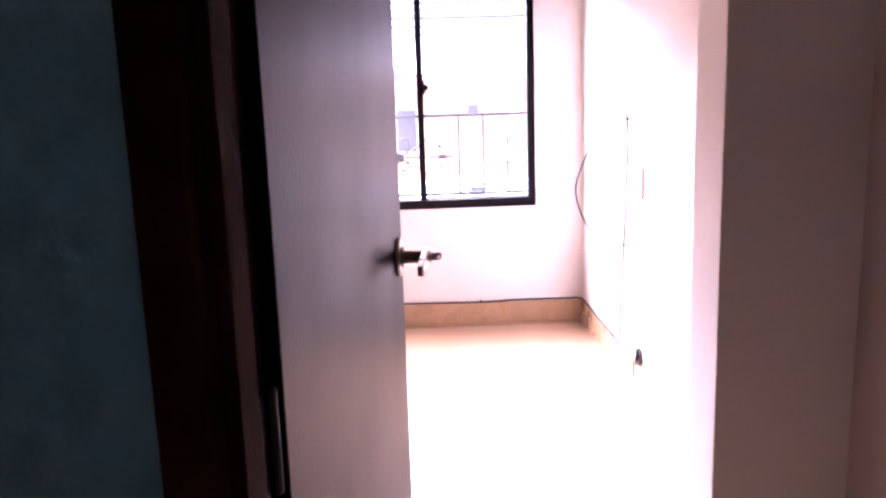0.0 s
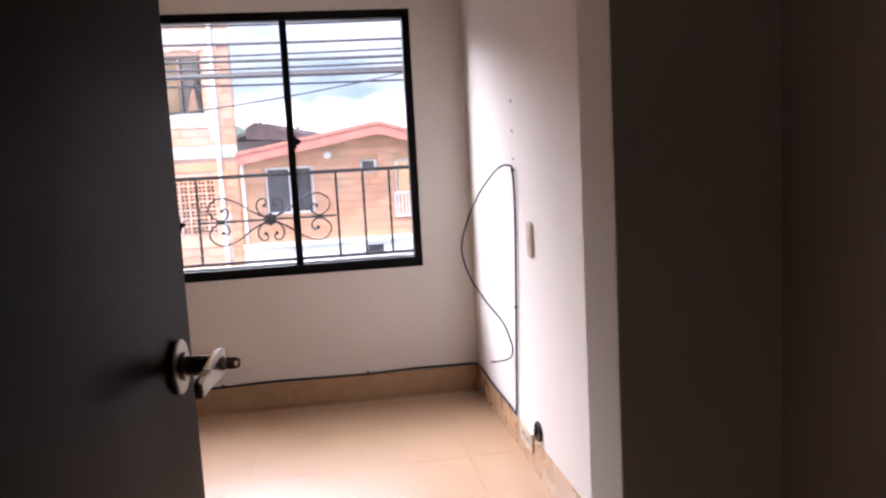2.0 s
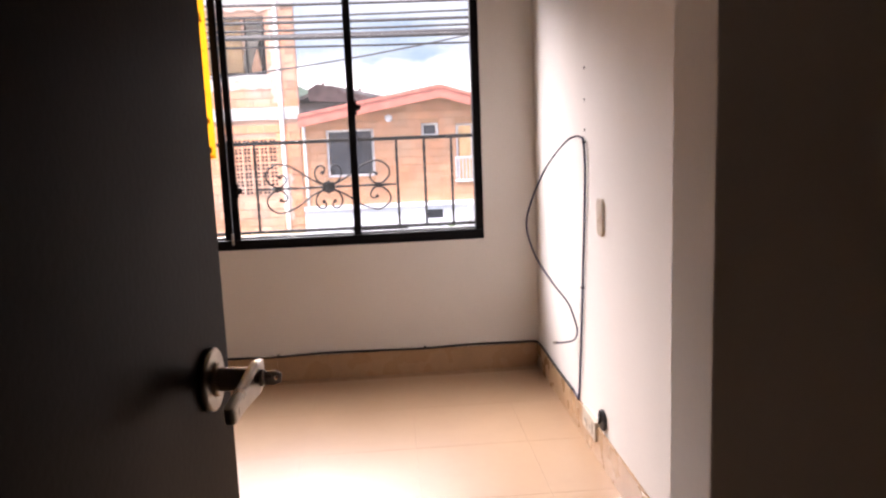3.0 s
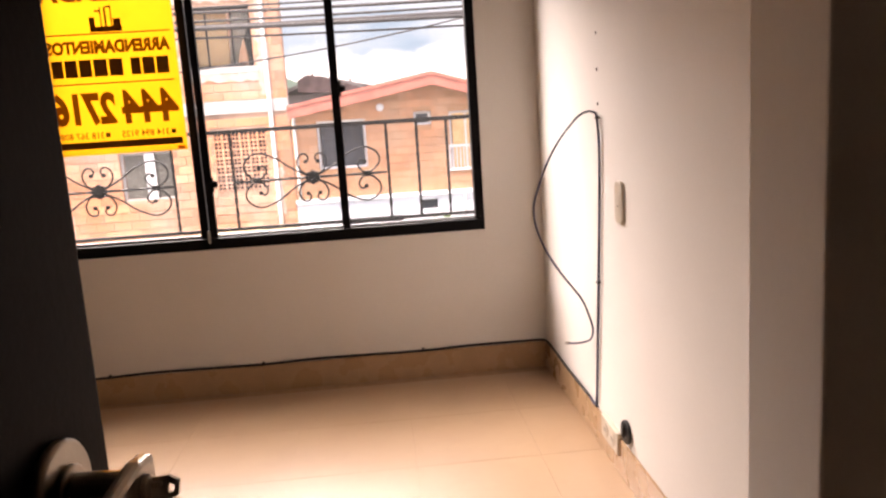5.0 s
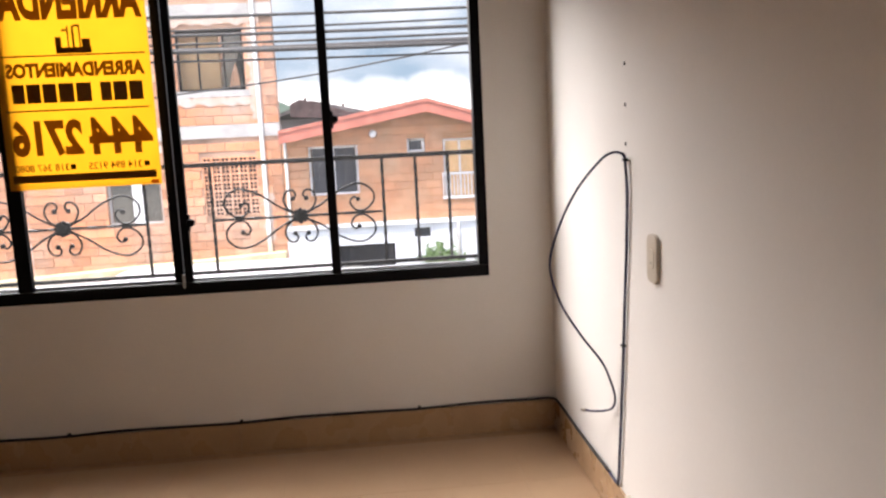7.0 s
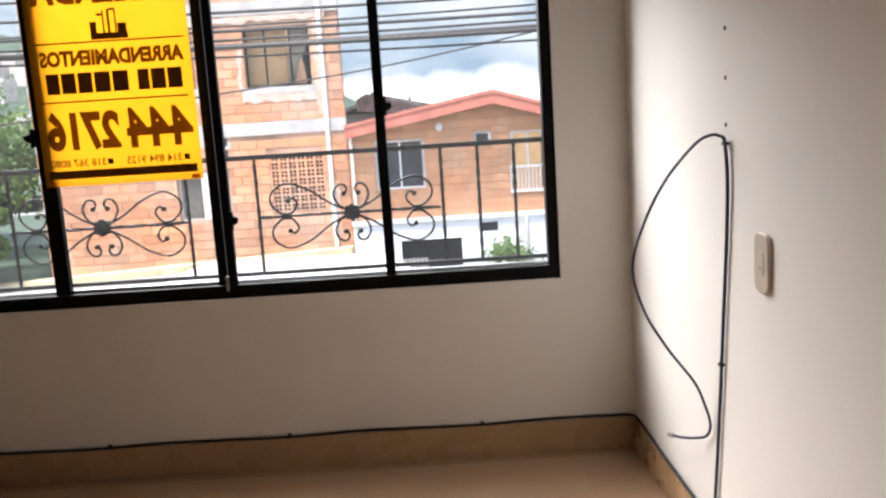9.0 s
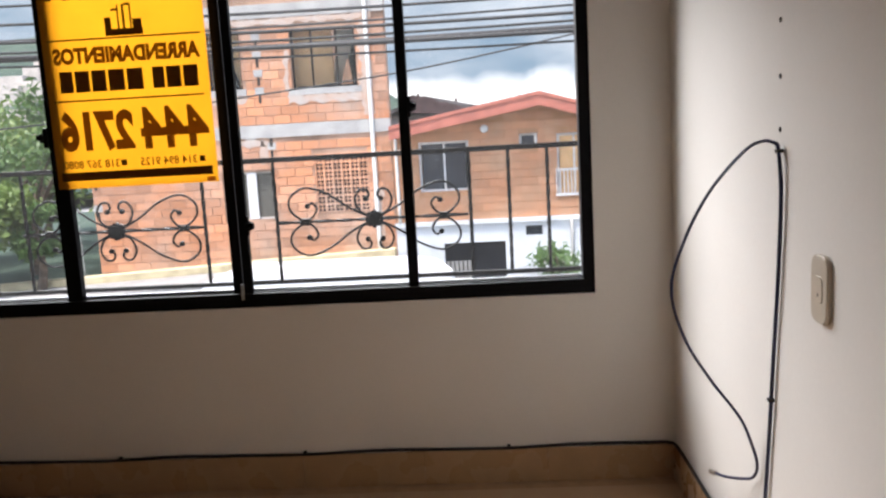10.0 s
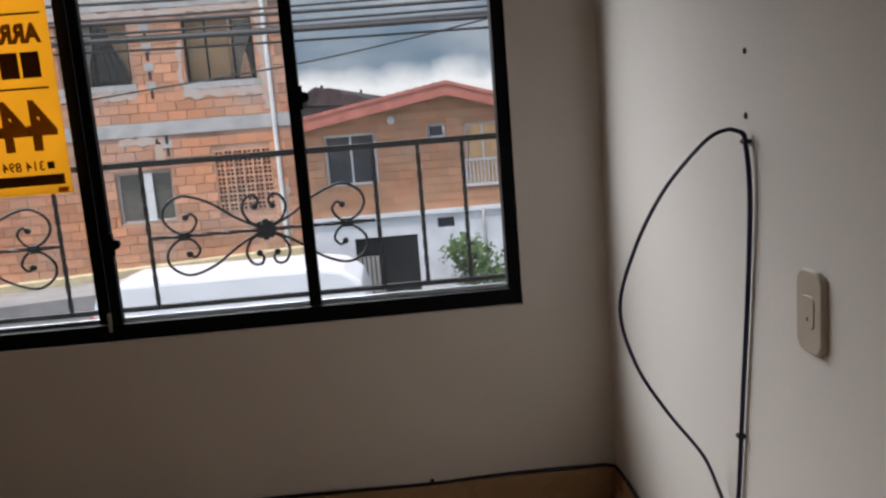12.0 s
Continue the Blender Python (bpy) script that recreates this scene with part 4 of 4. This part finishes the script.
def tree(x, y, base, top, spread, leaf, seed, size=0.22):
    rng = random.Random(seed)
    ob = thing("tree", (x, y, base), "green leafy street tree beside the brick building", "tree", "street trees")
    h = top - base
    child("trunk", tube(smooth_line([(x, y, base), (x + 0.1, y, base + h * 0.3), (x - 0.05, y + 0.1, base + h * 0.6), (x, y, base + h * 0.85)], 5), 0.12, 8, taper=lambda t: 1 - 0.7 * t), M_BARK, ob)
    crown = bmesh.new()
    for k in range(9):
        a = k * 2.4
        end = Vector((x + math.cos(a) * spread * rng.uniform(0.4, 0.9), y + math.sin(a) * spread * 0.7, base + h * rng.uniform(0.5, 0.95)))
        child("limb", tube(smooth_line([(x, y, base + h * 0.35), (Vector((x, y, base + h * 0.5)) + end) / 2, end], 4), 0.05, 6, taper=lambda t: 1 - 0.7 * t), M_BARK, ob)
        leaf_cloud(crown, end, spread * rng.uniform(0.35, 0.6), 300, size, rng)
    child("crown", crown, leaf, ob)


structure("verge", box(-30, -9.9, 15.1, 40, GZ - 0.015, -1.7), M_HILL, "green verge beside the building", "ground")
tree(-12.0, 14.2, ramp_top(-12.0) - 0.05, 1.0, 1.25, M_LEAF2, 3)
tree(-13.6, 15.6, -1.75, 0.9, 1.4, M_LEAF2, 12)
tree(-16.5, 19.0, -1.75, 1.6, 1.8, M_LEAF2, 13, 0.26)
tree(-10.9, 14.4, ramp_top(-10.9) - 0.05, 0.2, 0.55, M_LEAF, 4, 0.16)
tree(-12.5, 17.0, -1.75, 1.9, 1.8, M_LEAF, 5)
tree(-15.0, 22.0, -1.75, 2.8, 2.4, M_LEAF2, 6, 0.3)
tree(-18.5, 26.0, -1.75, 3.6, 2.8, M_LEAF, 8, 0.34)
rng = random.Random(11)
shrub = thing("shrub", (1.2, 12.9, GZ - 0.02), "leafy green shrub before the whitewashed wall", "shrub")
bm, stems = bmesh.new(), bmesh.new()
for k in range(26):
    a = k * 2.4
    end = Vector((1.25 + math.cos(a) * 1.15 * rng.uniform(0.3, 1), 12.9 + math.sin(a) * 0.5, GZ + rng.uniform(0.8, 1.85)))
    add_tube(stems, smooth_line([(1.2, 12.9, GZ - 0.02), ((1.2 + end.x) / 2, 12.9, GZ + 0.6), end], 4), 0.02, 5)
    leaf_cloud(bm, end, 0.32, 60, 0.17, rng)
child("stems", stems, M_BARK, shrub)
child("leaves", bm, M_LEAF, shrub)
hedge = thing("hedge", (-0.6, 13.6, GZ - 0.02), "low bright green bush at the garage gate", "shrub")
bm = bmesh.new()
for k in range(7):
    leaf_cloud(bm, (-0.95 + 0.14 * k, 13.6, GZ + 0.35 + 0.12 * (k % 2)), 0.35, 80, 0.14, rng)
child("leaves", bm, M_LEAF2, hedge)
child("stems", tube([(-0.6, 13.6, GZ - 0.02), (-0.6, 13.6, GZ + 0.4)], 0.03, 6), M_BARK, hedge)

# ---- hills, far houses and clouds ----
bm = bmesh.new()
nx, ny = 150, 40
hill = [[None] * (nx + 1) for _ in range(ny + 1)]
for j in range(ny + 1):
    for i in range(nx + 1):
        x, y = -260 + 520 * i / nx, 60 + 260 * j / ny
        rise = j / ny
        z = GZ + rise ** 1.2 * (7 + 46 / (1 + math.exp((x + 55) / 22))) + 3.0 * noise.noise((x * 0.02, y * 0.02, 0.3)) + 1.6 * noise.noise((x * 0.22, y * 0.16, 4.0))
        hill[j][i] = bm.verts.new((x, y, z))
for j in range(ny):
    for i in range(nx):
        bm.faces.new((hill[j][i], hill[j][i + 1], hill[j + 1][i + 1], hill[j + 1][i])).smooth = True
structure("hillside", bm, M_HILL, "green wooded hillside far behind the houses", "hill")
far = bmesh.new()
rng = random.Random(21)
for k in range(180):
    x, y = rng.uniform(-150, 90), rng.uniform(70, 230)
    rise = (y - 60) / 260
    z = GZ + rise ** 1.2 * (7 + 46 / (1 + math.exp((x + 55) / 22))) + 3.0 * noise.noise((x * 0.02, y * 0.02, 0.3))
    w = rng.uniform(2.0, 5.0)
    add_box(far, x - w, x + w, y - 3, y + 3, z - 1, z + rng.uniform(2.5, 5.5))
tagged(part("far_houses", far, M_FARHOUSE), "pale small houses scattered over the hillside", "houses", kind="stuff")

m = bpy.data.materials.new("cloudy_sky")
m.use_nodes = True
nt = m.node_tree
for n in list(nt.nodes):
    nt.nodes.remove(n)
out, em, tc, mp, n1, cr, gz, sep, mx = [nt.nodes.new(k) for k in ("ShaderNodeOutputMaterial", "ShaderNodeEmission", "ShaderNodeTexCoord", "ShaderNodeMapping", "ShaderNodeTexNoise", "ShaderNodeValToRGB", "ShaderNodeMapRange", "ShaderNodeSeparateXYZ", "ShaderNodeMix")]
mp.inputs["Scale"].default_value = (0.006, 0.006, 0.014)
n1.inputs["Scale"].default_value, n1.inputs["Detail"].default_value = 1.6, 7
cr.color_ramp.elements[0].position, cr.color_ramp.elements[0].color = 0.36, (0.30, 0.43, 0.57, 1)
cr.color_ramp.elements[1].position, cr.color_ramp.elements[1].color = 0.72, (0.88, 0.93, 1.0, 1)
gz.inputs["From Min"].default_value, gz.inputs["From Max"].default_value = 34, 50
mx.data_type = "RGBA"
mx.inputs["A"].default_value = (1.6, 1.6, 1.6, 1)
nt.links.new(tc.outputs["Object"], mp.inputs["Vector"])
nt.links.new(mp.outputs["Vector"], n1.inputs["Vector"])
nt.links.new(n1.outputs["Fac"], cr.inputs["Fac"])
nt.links.new(tc.outputs["Object"], sep.inputs["Vector"])
puff, lift = nt.nodes.new("ShaderNodeTexNoise"), nt.nodes.new("ShaderNodeMath")
puff.inputs["Scale"].default_value, puff.inputs["Detail"].default_value = 0.022, 6
lift.operation, lift.inputs[1].default_value = "MULTIPLY_ADD", -46.0
nt.links.new(tc.outputs["Object"], puff.inputs["Vector"])
nt.links.new(puff.outputs["Fac"], lift.inputs[0])
nt.links.new(sep.outputs["Z"], lift.inputs[2])
shift = nt.nodes.new("ShaderNodeMath")
shift.inputs[1].default_value = 23.0
nt.links.new(lift.outputs["Value"], shift.inputs[0])
nt.links.new(shift.outputs["Value"], gz.inputs["Value"])
nt.links.new(gz.outputs["Result"], mx.inputs["Factor"])
nt.links.new(cr.outputs["Color"], mx.inputs["B"])
nt.links.new(mx.outputs["Result"], em.inputs["Color"])
em.inputs["Strength"].default_value = SKY_GLOW
nt.links.new(em.outputs["Emission"], out.inputs["Surface"])
bm = bmesh.new()
ring = [[bm.verts.new((600 * math.sin(radians(a)), 600 * math.cos(radians(a)), z)) for a in range(-75, 76, 5)] for z in (-20, 100, 260, 420)]
for r0, r1 in zip(ring, ring[1:]):
    for i in range(len(r0) - 1):
        bm.faces.new((r0[i], r0[i + 1], r1[i + 1], r1[i]))
tagged(part("backdrop", bm, m), "bright cloudy sky beyond the hills", "sky", kind="structure")

# ---- floor tiles and bricks ----
TS = 0.452
tile_mesh = bpy.data.meshes.new("floor_tile")
b = box(-TS / 2 + 0.0004, TS / 2 - 0.0004, -TS / 2 + 0.0004, TS / 2 - 0.0004, -0.008, 0.0)
bmesh.ops.bevel(b, geom=[e for e in b.edges if all(v.co.z > -0.001 for v in e.verts)], offset=0.0006, segments=1, affect="EDGES")
b.to_mesh(tile_mesh)
b.free()
tile_mesh.materials.append(M_TILE)
for i in range(10):
    for j in range(13):
        ob = new("floor_tile", tile_mesh)
        ob.parent = floor
        ob.location = (TILE_X - TS * (i - 1.5), TILE_Y - TS * (j + 0.5), 0)
brick_face(apartment, APT_CELLS, BY, M_BLOCK, (-7.2, -3.0, -0.6, 3.6))
brick_face(house, ORANGE_CELLS, OY, M_ORANGE, (-2.7, 1.9, 0.2, 1.6))
for name, me, owner, at in BRICKS:
    ob = new(name, me)
    ob.parent = owner
    ob.location = at
